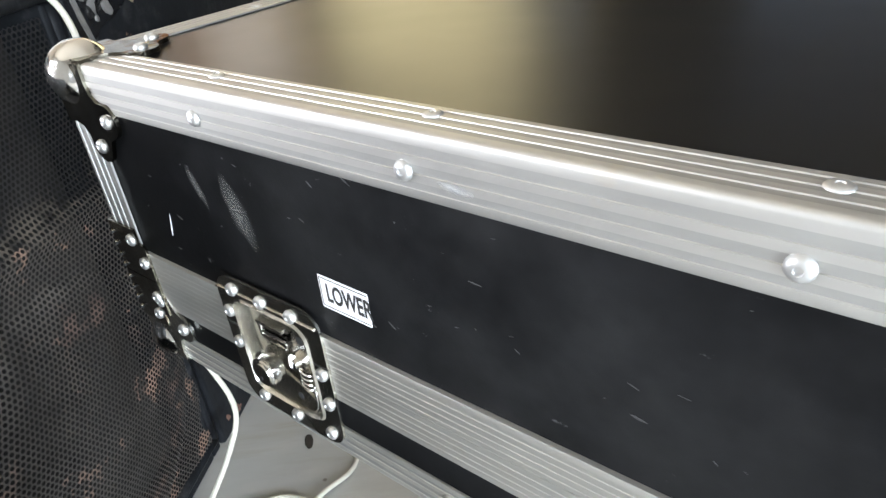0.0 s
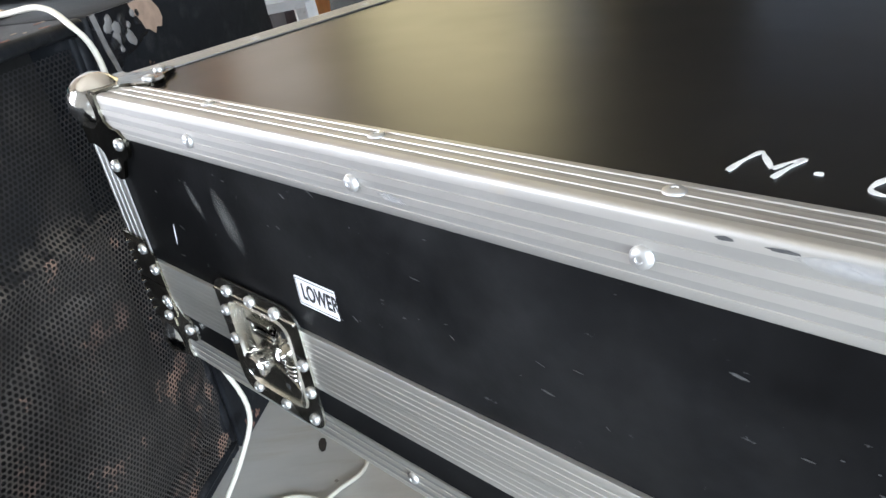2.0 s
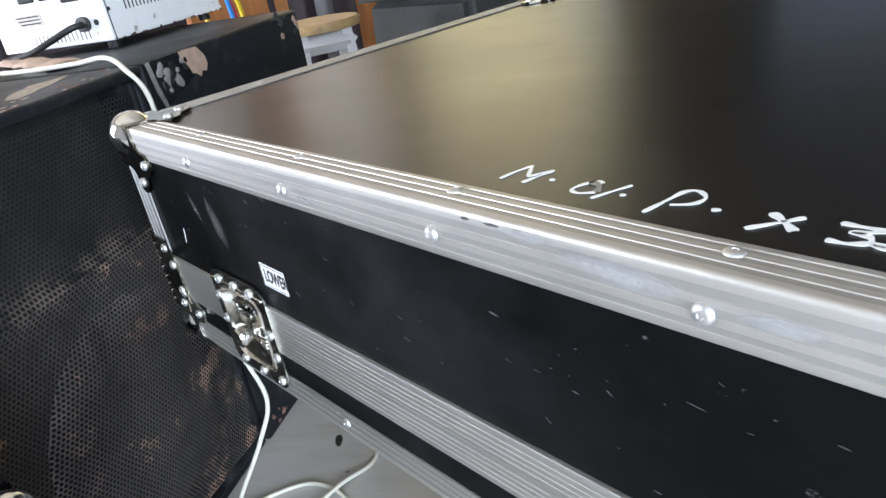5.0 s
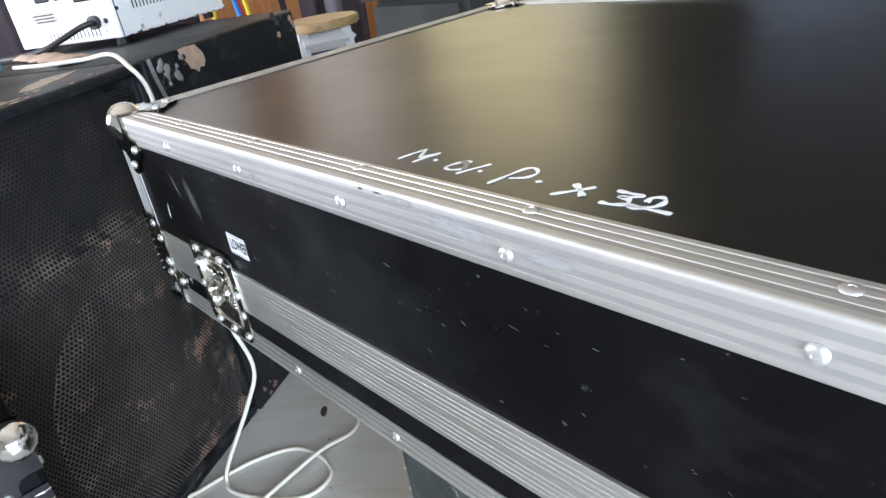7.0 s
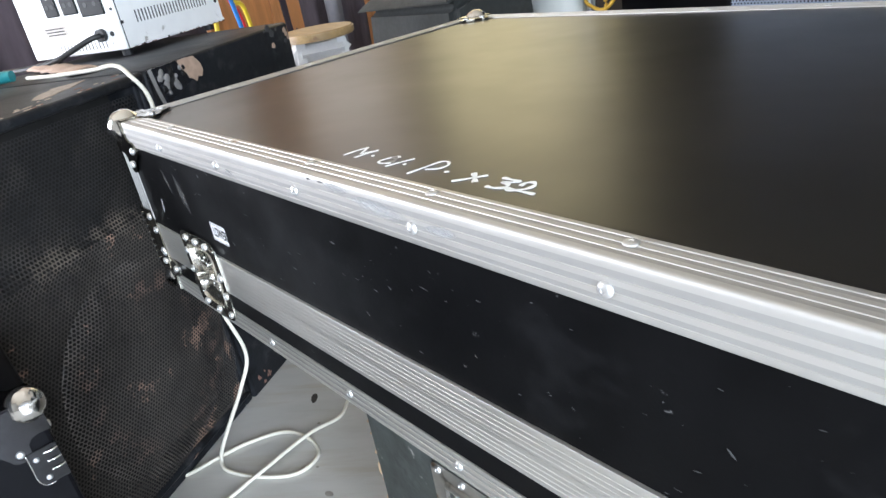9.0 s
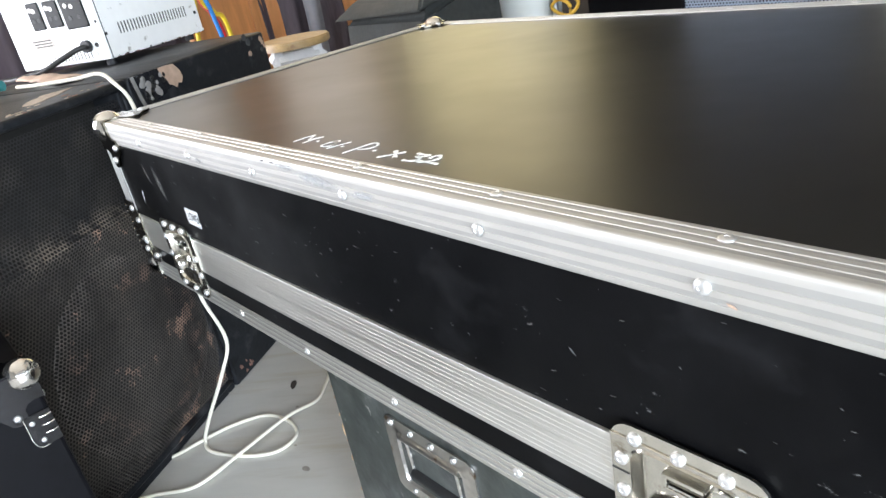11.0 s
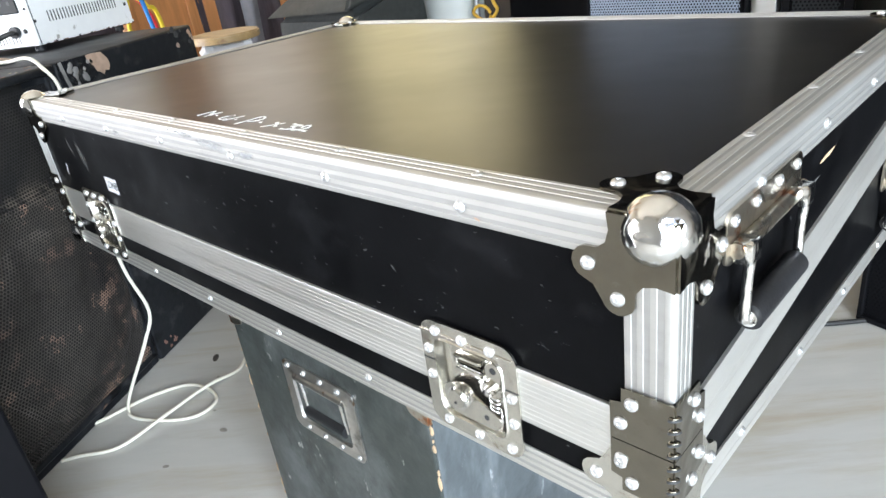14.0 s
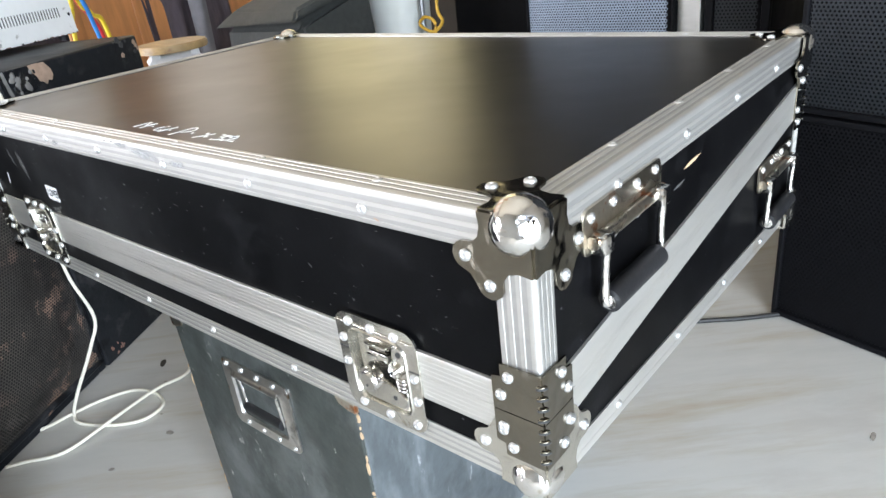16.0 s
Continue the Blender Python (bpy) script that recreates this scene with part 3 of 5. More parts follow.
# closing rails: lid half and base half on every side
def closing(lid, grooves=((0.14, 0.22), (0.33, 0.41), (0.52, 0.60), (0.71, 0.79))):
    """Outline (distance out of the panel, height from the seam) of a closing rail."""
    pts = [(-0.002, 0.0002), (0.0012, 0.0002)]
    h = 0.026
    for a, b in grooves:
        pts += [(0.0012, h * a), (0.00096, h * (a + 0.010)), (0.00096, h * (b - 0.010)), (0.0012, h * b)]
    pts += [(0.0012, h - 0.0004), (0.0009, h), (-0.002, h)]
    return [(d, v if lid else -v) for d, v in pts]


for lid in (True, False):
    c = closing(lid)
    nm = "lid_closing_rail" if lid else "base_closing_rail"
    for p, q in spans(X0 + 0.02, X1 - 0.02):
        part(nm, extrude_path(c, lambda a, b: (p, Y0 - a, zr(Y0) + b), lambda a, b: (q, Y0 - a, zr(Y0) + b)), ALU_DULL, case, smooth=True)
    part(nm, extrude_path(c, lambda a, b: (X0 + 0.02, Y1 + a, zr(Y1) + b), lambda a, b: (X1 - 0.02, Y1 + a, zr(Y1) + b)), ALU_DULL, case, smooth=True)
    c = closing(lid, ((0.12, 0.19),))
    part(nm, extrude_path(c, lambda a, b: (X1 + a, Y0 + 0.02, zr(Y0 + 0.02) + b), lambda a, b: (X1 + a, Y1 - 0.02, zr(Y1 - 0.02) + b)), ALU_DULL, case, smooth=True)
    part(nm, extrude_path(c, lambda a, b: (X0 - a, Y0 + 0.02, zr(Y0 + 0.02) + b), lambda a, b: (X0 - a, Y1 - 0.02, zr(Y1 - 0.02) + b)), ALU_DULL, case, smooth=True)

# rivets along the rails
FRONT = lambda x, z, d=0.0: facing((x, Y0 - d, z), (1, 0, 0), (0, 0, 1))
RIGHT = lambda y, z, d=0.0: facing((X1 + d, y, z), (0, 1, 0), (0, 0, 1))
TOP = lambda x, y, d=0.0: facing((x, y, ZT + d), (1, 0, 0), (0, 1, 0))
for k in range(6):
    x = 0.137 + 0.1638 * k
    rivet(FRONT(x, 0.7862, -0.0003), case)
    rivet(TOP(x + 0.003, 0.0205, -0.0004), case, 0.95, 0.55)
    rivet(TOP(x + 0.003, Y1 - 0.0205, -0.0004), case, 0.95, 0.55)
    if not 0.86 < x < 1.02:
        rivet(FRONT(x, 0.5625, -0.0003), case, 0.9)
for k in range(4):
    y = 0.131 + 0.1475 * k
    rivet(RIGHT(y, 0.7862, -0.0003), case)
    rivet(RIGHT(y, zb(y) + 0.0165, -0.0003), case, 0.9)
    rivet(TOP(X1 - 0.0245, y + 0.04, -0.0004), case, 0.95, 0.55)
    rivet(TOP(X0 + 0.0205, y + 0.04, -0.0004), case, 0.95, 0.55)


# ball corners: a ball, three lobed plates, six rivets
def lobed_plate():
    """One plate, a and b inward from the corner."""
    pts = [(0.0, 0.0), (0.046, 0.0), (0.0445, 0.012), (0.047, 0.021), (0.053, 0.0258)]

    def arc(cx, cy, r, a0, a1, n=7):
        return [(cx + r * math.cos(radians(a0 + (a1 - a0) * k / n)), cy + r * math.sin(radians(a0 + (a1 - a0) * k / n))) for k in range(n + 1)]
    half = pts + arc(0.060, 0.0385, 0.0125, -100, 75)
    half += [(0.0565, 0.0535)]
    return half + [(b, a) for a, b in half[::-1][1:-1]]


def ball_corner(x, y, z, sx, sy, sz, name="ball_corner"):
    """Signs point inward from the corner."""
    bc = part(name, ball(Vector((x + sx * 0.0170, y + sy * 0.0125, z + sz * 0.0118)), 0.0240 if sz < 0 else 0.0228), CHROME, case, "chromed steel ball", smooth="all")
    pl = lobed_plate()
    d = 0.0022
    for o, da, db, dn in (((x, y, z), (sx, 0, 0), (0, 0, sz), (0, -sy, 0)), ((x, y, z), (0, sy, 0), (0, 0, sz), (-sx, 0, 0)), ((x, y, z), (sx, 0, 0), (0, sy, 0), (0, 0, -sz))):
        o, da, db, dn = Vector(o), Vector(da), Vector(db), Vector(dn)
        bm = hexa([o + da * a + db * b - dn * 0.001 for a, b in pl], [o + da * a + db * b + dn * d for a, b in pl])
        # Upper plates carry dark reflections in their colour; lower ones stay paler.
        part("corner_plate", bm, CHROME_DARK if sz < 0 else PLATE, bc, "tarnished chromed steel plate", smooth=True)
        for a, b in ((0.060, 0.0385), (0.0385, 0.060)):
            r, u = da, db
            if r.cross(u).dot(dn) < 0:
                r, u = u, r
            rivet(facing(o + da * a + db * b + dn * d, r, u), bc)
    return bc


def ball(c, r):
    bm = bmesh.new()
    bmesh.ops.create_uvsphere(bm, u_segments=40, v_segments=24, radius=r, matrix=Matrix.Translation(c))
    return bm


for cx, sx in ((X0, 1), (X1, -1)):
    for cy, sy in ((Y0, 1), (Y1, -1)):
        out = 0.005 if cx == X1 and cy == Y1 else 0.0
        ball_corner(cx + out, cy, ZT, sx, sy, -1)
        ball_corner(cx + out, cy, zb(cy) + 0.001, sx, sy, 1)


# angle brackets over the seam at the four posts
def seam_bracket(x, y, sx, sy):
    z = zr(y)
    br = None
    for lid in (1, -1):
        def pz(v):
            return z + lid * v
        for along, w in (("x", 0.046), ("y", 0.042)):
            hgt = 0.047
            prof = [(-0.002, 0.0005), (w, 0.0005), (w, hgt - 0.014), (w - 0.009, hgt - 0.012), (w - 0.009, hgt), (-0.002, hgt)]
            lo, hi = [], []
            for a, v in prof:
                if along == "x":
                    lo.append((x + sx * a, y - sy * 0.0012, pz(v)))
                    hi.append((x + sx * a, y - sy * 0.0032, pz(v)))
                else:
                    lo.append((x - sx * 0.0012, y + sy * a, pz(v)))
                    hi.append((x - sx * 0.0032, y + sy * a, pz(v)))
            ob = part("seam_bracket", hexa(lo, hi), CHROME_DARK, case if br is None else br, "tarnished chromed angle bracket")
            br = br or ob
            for a, v in ((w - 0.017, hgt - 0.011), (w - 0.0085, 0.0165)):
                if along == "x":
                    rivet(facing((x + sx * a, y - sy * 0.0032, pz(v)), (sy, 0, 0), (0, 0, 1)), br)
                else:
                    rivet(facing((x - sx * 0.0032, y + sy * a, pz(v)), (0, -sx, 0), (0, 0, 1)), br)
        for k in range(4):
            bm = bmesh.new()
            v = 0.006 + 0.0105 * k
            bmesh.ops.create_uvsphere(bm, u_segments=10, v_segments=6, radius=1.0,
                                      matrix=Matrix.Translation((x - sx * 0.0016, y - sy * 0.0016, pz(v))) @ Matrix.Rotation(radians(-45 * sx * sy), 4, "Z") @ Matrix.Diagonal((0.0048, 0.0022, 0.0010, 1)))
            part("louvre", bm, CHROME_DARK, br, smooth="all")
            bm = bmesh.new()
            bmesh.ops.create_uvsphere(bm, u_segments=10, v_segments=6, radius=1.0,
                                      matrix=Matrix.Translation((x - sx * 0.0018, y - sy * 0.0018, pz(v) - 0.0018)) @ Matrix.Rotation(radians(-45 * sx * sy), 4, "Z") @ Matrix.Diagonal((0.0052, 0.0021, 0.0014, 1)))
            part("louvre_slit", bm, PRINT, br, smooth="all")


for cx, sx in ((X0, 1), (X1, -1)):
    for cy, sy in ((Y0, 1), (Y1, -1)):
        seam_bracket(cx, cy, sx, sy)


# butterfly latches set in dishes across the seam
def latch(cx):
    W, H = 0.106, 0.114
    m = facing((cx, Y0 - 0.0013, 0.615), (1, 0, 0), (0, 0, 1))
    lt = part("latch", ring_slab(rounded_rect(W, H, 0.016), rounded_rect(0.078, 0.084, 0.013), 0.0022, -0.0070), PLATE, case, "recessed butterfly latch in a nickel-plated dish", smooth=True)
    lt.matrix_local = m
    seam = part("dish_seam", box(-W / 2 - 0.0002, -0.040, 0.0145, 0.0155, 0.001, 0.0027), PRINT, lt)
    share(seam, Matrix.Translation((0.093, 0, 0)), lt)
    part("dish_lip", box(-W / 2, W / 2 - 0.004, H / 2 - 0.0125, H / 2 - 0.0105, 0.0018, 0.0034, 0.0005), PLATE, lt)
    for u, v in ((-0.0345, 0.0475), (-0.004, 0.0475), (0.0265, 0.0475), (-0.0455, 0.026), (-0.0455, -0.002), (0.0455, 0.008), (0.0455, -0.018),
                 (-0.033, -0.0485), (0.004, -0.0495), (0.0405, -0.0475)):
        rivet(Matrix.Translation((u, v, 0.0022)), lt, 0.95)
    # turning wing, knob, keeper, ear and spring
    def hull(c0, r0, c1, r1, n=9):
        """Outline of a plate with two round ends."""
        a0 = math.degrees(math.atan2(c1[1] - c0[1], c1[0] - c0[0]))
        out = [(c0[0] + r0 * math.cos(radians(a0 + 80 + 200 * k / n)), c0[1] + r0 * math.sin(radians(a0 + 80 + 200 * k / n))) for k in range(n + 1)]
        return out + [(c1[0] + r1 * math.cos(radians(a0 - 80 + 160 * k / n)), c1[1] + r1 * math.sin(radians(a0 - 80 + 160 * k / n))) for k in range(n + 1)]
    part("latch_wing", slab([(p, q) for p, q in hull((-0.0180, -0.0200), 0.0175, (0.0225, -0.0285), 0.0085)], 0.0020, 0.0005), PLATE, lt, smooth=True).matrix_local = Matrix.Translation((0, 0, -0.0008))
    for u, v in ((-0.0265, -0.0255), (0.0140, -0.0270)):
        part("wing_hole", rod(bmesh.new(), (u, v, 0.0008), (u, v, 0.0016), 0.0026, 14), PRINT, lt)
    kx, ky = -0.0085, -0.0085
    part("knob_stem", rod(bmesh.new(), (kx, ky, 0.0), (kx, ky, 0.0050), 0.0092, 22), PLATE, lt, smooth=True)
    bm = rod(bmesh.new(), (kx, ky, 0.0045), (kx, ky, 0.0128), 0.0118, 28)
    bmesh.ops.bevel(bm, geom=[e for e in bm.edges if abs(e.verts[0].co.z - e.verts[1].co.z) < 1e-6 and len(e.link_faces) == 2 and len(e.link_faces[0].verts) + len(e.link_faces[1].verts) > 8], offset=0.0012, segments=2, affect="EDGES")
    part("latch_knob", bm, CHROME, lt, smooth=True)
    part("knob_cap", rod(bmesh.new(), (kx, ky, 0.0124), (kx, ky, 0.0136), 0.0088, 24), PLATE, lt, smooth=True)
    part("knob_pit", rod(bmesh.new(), (kx - 0.001, ky - 0.004, 0.0134), (kx - 0.001, ky - 0.004, 0.0140), 0.0014, 10), PRINT, lt)
    bm = box(-0.0160, 0.0125, 0.0130, 0.0180, -0.0068, 0.0015, 0.0008)
    bm_box(bm, -0.0160, 0.0125, 0.0270, 0.0300, -0.0068, 0.0030, 0.0008)
    bm_box(bm, -0.0160, -0.0130, 0.0175, 0.0275, -0.0068, 0.0015, 0.0006)
    part("keeper_frame", bm, PLATE, lt, smooth=True)
    for k in range(3):
        part("keeper_leaf", box(-0.0125, 0.0120, 0.0186 + 0.0029 * k, 0.0206 + 0.0029 * k, -0.0066, 0.0012 - 0.0012 * k, 0.0005), CHROME if k != 1 else CHROME_DARK, lt)
    part("keeper_ear", slab([(p, q) for p, q in hull((0.0245, 0.0240), 0.0088, (0.0230, 0.0100), 0.0065)], 0.0018, 0.0004), PLATE, lt, smooth=True).matrix_local = Matrix.Translation((0, 0, -0.0030))
    part("ear_hole", rod(bmesh.new(), (0.0245, 0.0250, -0.0014), (0.0245, 0.0250, -0.0008), 0.0032, 14), PRINT, lt)
    part("cam_washer", rod(bmesh.new(), (0.0190, 0.0055, -0.006), (0.0190, 0.0055, 0.0022), 0.0072, 18), PLATE, lt, smooth=True)
    part("cam_pin", rod(bmesh.new(), (0.0190, 0.0055, 0.002), (0.0190, 0.0055, 0.0048), 0.0034, 12), CHROME, lt, smooth=True)
    for k in range(4):
        v = 0.002 - 0.0042 * k
        part("spring_coil", tube([(0.0200, v, 0.0005), (0.0240, v - 0.001, 0.0032), (0.0290, v - 0.002, 0.0030), (0.0315, v - 0.003, -0.0005)], 0.0011, 6, 5), CHROME, lt, smooth="all")
    part("spring_arm", tube([(0.0310, -0.011, 0.0), (0.0325, -0.020, 0.0010), (0.0310, -0.029, 0.0012), (0.0250, -0.0370, 0.0005)], 0.0014, 6), CHROME, lt, smooth="all")
    part("lower_tab", box(0.0020, 0.0280, -0.0415, -0.0355, -0.0066, -0.0020, 0.0008), PLATE, lt)
    part("backing_plate", box(-0.0330, 0.0330, -0.0330, 0.0330, -0.0069, -0.0058, 0.0004), PLATE, lt)
    return lt


for c in LATCHES:
    latch(c)


# spring handles on the side
def spring_handle(y, z):
    m = facing((X1 + 0.0002, y, z), (0, 1, 0), (0, 0, 1))
    h = part("spring_handle", slab(rounded_rect(0.146, 0.040, 0.008), 0.0025, 0.0006), RUSTY, case, "rusty spring handle with a black rubber grip", smooth=True)
    h.matrix_local = m
    part("hinge_barrel", rod(bmesh.new(), (-0.066, -0.008, 0.0065), (0.066, -0.008, 0.0065), 0.0058, 16), RUSTY, h, smooth=True)
    for u in (-0.060, -0.022, 0.022, 0.060):
        rivet(Matrix.Translation((u, 0.0115, 0.0025)), h, 0.9, 0.8)
    for u in (-0.022, 0.022):
        rivet(Matrix.Translation((u, -0.0165, 0.0025)), h, 0.8)
    for u in (-0.055, 0.055):
        part("bail_arm", tube([(u, -0.010, 0.010), (u, -0.018, 0.012), (u, -0.035, 0.011), (u, -0.058, 0.011), (u * 0.98, -0.066, 0.011), (u * 0.86, -0.068, 0.011)], 0.0040, 8), CHROME, h, smooth="all")
        part("bail_knuckle", box(u - 0.0085, u + 0.0085, -0.019, -0.002, 0.003, 0.0165, 0.0018), CHROME, h, smooth=True)
    bm = rod(bmesh.new(), (-0.048, -0.067, 0.0115), (0.048, -0.067, 0.0115), 0.0105, 20)
    part("grip", bm, RUBBER, h, "black ribbed rubber grip", smooth=True)
    for u in (-0.0495, 0.0495):
        part("grip_washer", rod(bmesh.new(), (u - 0.0012, -0.067, 0.0115), (u + 0.0012, -0.067, 0.0115), 0.0068, 18), CHROME, h, smooth=True)
    return h


spring_handle(0.140, 0.765)
spring_handle(0.606, 0.648)

# label on the front: LOWER, its last letter cut by the paper's edge
sticker = part("paper_label", slab(rounded_rect(0.0405, 0.0235, 0.001, 2), 0.0003), PAPER, case, "small white paper label printed LOWER")
sticker.matrix_local = facing((0.2375, Y0 + 0.0020, 0.6905), (1, 0, -0.02), (0.02, 0, 1))


def letters(body, size, m, parent, mat, name="lettering", squash=1.0):
    cu = bpy.data.curves.new(name, "FONT")
    cu.offset = 0.0004
    cu.body, cu.size, cu.extrude, cu.align_x, cu.align_y = body, size, 0.0001, "CENTER", "CENTER"
    tmp = bpy.data.objects.new(name, cu)
    scene.collection.objects.link(tmp)
    me = bpy.data.meshes.new_from_object(tmp.evaluated_get(bpy.context.evaluated_depsgraph_get()))
    bpy.data.objects.remove(tmp)
    me.materials.clear()
    me.materials.append(mat)
    ob = new(name, me)
    ob.parent = parent
    ob.matrix_local = m @ Matrix.Diagonal((squash, 1, 1, 1))
    return ob


letters("LOWER", 0.0178, Matrix.Translation((0.0036, 0, 0.0005)), sticker, PRINT, squash=0.60)
part("label_border", box(-0.0195, 0.0195, 0.0098, 0.0104, 0.0002, 0.0004), PRINT, sticker)
part("label_border", box(-0.0195, 0.0195, -0.0104, -0.0098, 0.0002, 0.0004), PRINT, sticker)
part("label_border", box(-0.0195, -0.0189, -0.0104, 0.0104, 0.0002, 0.00042), PRINT, sticker)

# handwriting in silver marker on the lid
ZI = ZT - 0.0020


def stroke(pts, width=0.0019, mat=INK):
    path = smooth_path([(x, y, ZI) for x, y in pts], 6)
    vs, fs = [], []
    for i, p in enumerate(path):
        d = (path[min(i + 1, len(path) - 1)] - path[max(i - 1, 0)]).normalized()
        s = Vector((-d.y, d.x, 0)) * width * (0.75 + 0.25 * math.sin(i * 0.7)) * (0.6 if i in (0, len(path) - 1) else 1)
        vs += [tuple(p + s), tuple(p - s), tuple(p + s + Vector((0, 0, 0.0004))), tuple(p - s + Vector((0, 0, 0.0004)))]
    for i in range(len(path) - 1):
        a, b = 4 * i, 4 * i + 4
        fs += [(a + 2, a + 3, b + 3, b + 2), (a, a + 2, b + 2, b), (a + 1, b + 1, b + 3, a + 3)]
    return part("pen_stroke", (vs, fs), mat, writing, smooth=False)


writing = part("handwriting", slab([(x, y) for x, y in rounded_rect(0.0035, 0.0030, 0.0012, 3)], 0.0004), INK, case, "hand-lettered silver marker reading M. G. P. X 32")
writing.matrix_local = Matrix.Translation((0, 0, 0))
for v in writing.data.vertices:
    v.co += Vector((0.508, 0.0595, ZI))
stroke([(0.477, 0.049), (0.4790, 0.062), (0.4825, 0.0725), (0.4850, 0.069), (0.4915, 0.0575)], 0.0014)
stroke([(0.4940, 0.049), (0.4965, 0.060), (0.5000, 0.072)], 0.0014)
stroke([(0.4915, 0.0575), (0.4955, 0.066), (0.5000, 0.072)], 0.0012)
stroke([(0.538, 0.066), (0.533, 0.068), (0.528, 0.060), (0.527, 0.052), (0.533, 0.0495), (0.541, 0.054)], 0.0014)
stroke([(0.530, 0.066), (0.538, 0.062), (0.541, 0.054)], 0.0026, INK_FAINT)
stroke([(0.543, 0.046), (0.548, 0.058), (0.5535, 0.070)], 0.0013)
stroke([(0.5545, 0.0560), (0.5575, 0.0575)], 0.0015)
stroke([(0.576, 0.042), (0.5790, 0.058), (0.5820, 0.073), (0.588, 0.0760), (0.5945, 0.070), (0.5925, 0.061), (0.583, 0.0555)], 0.0015)
stroke([(0.6030, 0.058), (0.6070, 0.0600)], 0.0017)
stroke([(0.624, 0.046), (0.633, 0.056), (0.642, 0.067)], 0.0017)
stroke([(0.628, 0.066), (0.635, 0.060), (0.643, 0.052)], 0.0026)
stroke([(0.656, 0.068), (0.664, 0.0675), (0.673, 0.067), (0.667, 0.0625), (0.662, 0.0605), (0.669, 0.0595), (0.671, 0.054), (0.664, 0.0500), (0.656, 0.0500)], 0.0020)
stroke([(0.6795, 0.0605), (0.6790, 0.067), (0.684, 0.0700), (0.688, 0.0655), (0.686, 0.0575), (0.677, 0.0515), (0.672, 0.0535), (0.682, 0.0535), (0.699, 0.0535)], 0.0019)


# scuffs and chips on the case
def scuff(p0, p1, w, mat, m):
    a, b = Vector((*p0, 0)), Vector((*p1, 0))
    d = (b - a).normalized()
    s = Vector((-d.y, d.x, 0)) * w
    b = a + (b - a) * (0.65 if mat is SCUFF else 1)
    pts = [a, a + (b - a) * 0.3 + s, a + (b - a) * 0.75 + s * 0.7, b, a + (b - a) * 0.6 - s, a + (b - a) * 0.2 - s * 0.6]
    ob = part("scuff", hexa([p for p in pts], [p + Vector((0, 0, 0.0003)) for p in pts]), mat, case)
    ob.matrix_local = m
    return ob


FM = facing((0, Y0 + 0.0021, 0), (1, 0, 0), (0, 0, 1))
SM = facing((X1 - 0.0021, 0, 0), (0, 1, 0), (0, 0, 1))
for p0, p1, w_, mt in (((0.062, 0.703), (0.056, 0.683), 0.0006, PAPER), ((0.249, 0.776), (0.266, 0.764), 0.0006, SCUFF), ((0.500, 0.744), (0.512, 0.742), 0.0008, SCUFF),
                       ((0.412, 0.694), (0.424, 0.692), 0.0006, SCUFF), ((0.555, 0.712), (0.562, 0.711), 0.0006, SCUFF), ((0.62, 0.735), (0.635, 0.733), 0.0003, SCUFF),
                       ((0.86, 0.712), (0.868, 0.704), 0.0007, SCUFF), ((0.33, 0.735), (0.342, 0.734), 0.0003, SCUFF)):
    scuff(p0, p1, w_, mt, FM)
scuff((0.280, 0.749), (0.325, 0.752), 0.0022, WOODBARE, SM)
scuff((0.255, 0.735), (0.300, 0.738), 0.0015, SCUFF, SM)

rnd = random.Random(21)
for k in range(60):
    x, z, a = rnd.uniform(0.03, 1.07), rnd.uniform(0.664, 0.768), radians(rnd.uniform(-40, 15))
    n_ = rnd.uniform(0.001, 0.009)
    scuff((x, z), (x + n_ * math.cos(a), z + n_ * math.sin(a)), rnd.uniform(0.00012, 0.00045), SCUFF, FM)

for c, w_, h_, tilt in (((0.152, 0.726), 0.013, 0.030, 20), ((0.112, 0.735), 0.006, 0.018, 26)):
    pts = [(w_ * math.cos(k * 0.5) * (0.8 + 0.2 * math.sin(3 * k)), h_ * math.sin(k * 0.5) * (0.85 + 0.15 * math.cos(2 * k))) for k in range(12)]
    ob = part("dust_smear", slab(pts, 0.00025), SMEAR, case)
    ob.matrix_local = FM @ Matrix.Translation((*c, 0)) @ Matrix.Rotation(radians(tilt), 4, "Z")


def grime(x, z, w, h, tilt, mat):
    """A thin rubbed stain on the front face of the lid's edge rail."""
    pts = [(w * math.cos(k * 0.45) * (0.85 + 0.15 * math.sin(3 * k)), h * math.sin(k * 0.45) * (0.85 + 0.15 * math.cos(2 * k))) for k in range(14)]
    ob = part("grime", slab(pts, 0.00025), mat, case)
    ob.matrix_local = FRONT(x, z, 0.0001) @ Matrix.Rotation(radians(tilt), 4, "Z")


for x, z, w, h, tilt, mt in ((0.590, 0.7935, 0.040, 0.0075, -3, GRIME), (0.536, 0.8005, 0.022, 0.0040, 0, GRIME), (0.660, 0.7900, 0.020, 0.0050, 4, GRIME),
                             (0.4945, 0.8022, 0.0035, 0.0010, 0, SCUFF), (0.5135, 0.8022, 0.0060, 0.0008, 0, SCUFF), (0.330, 0.7830, 0.012, 0.0030, -6, GRIME), (0.972, 0.7790, 0.0035, 0.0009, -20, TAN)):
    grime(x, z, w, h, tilt, mt)

# ---- the box under the case ----
trunk = thing("storage_box", Matrix(), "scratched green-black plywood storage box under the flight case", "box")
TX0, TX1, TY0, TY1, TZ = 0.335, 0.785, 0.077, 0.650, 0.5235
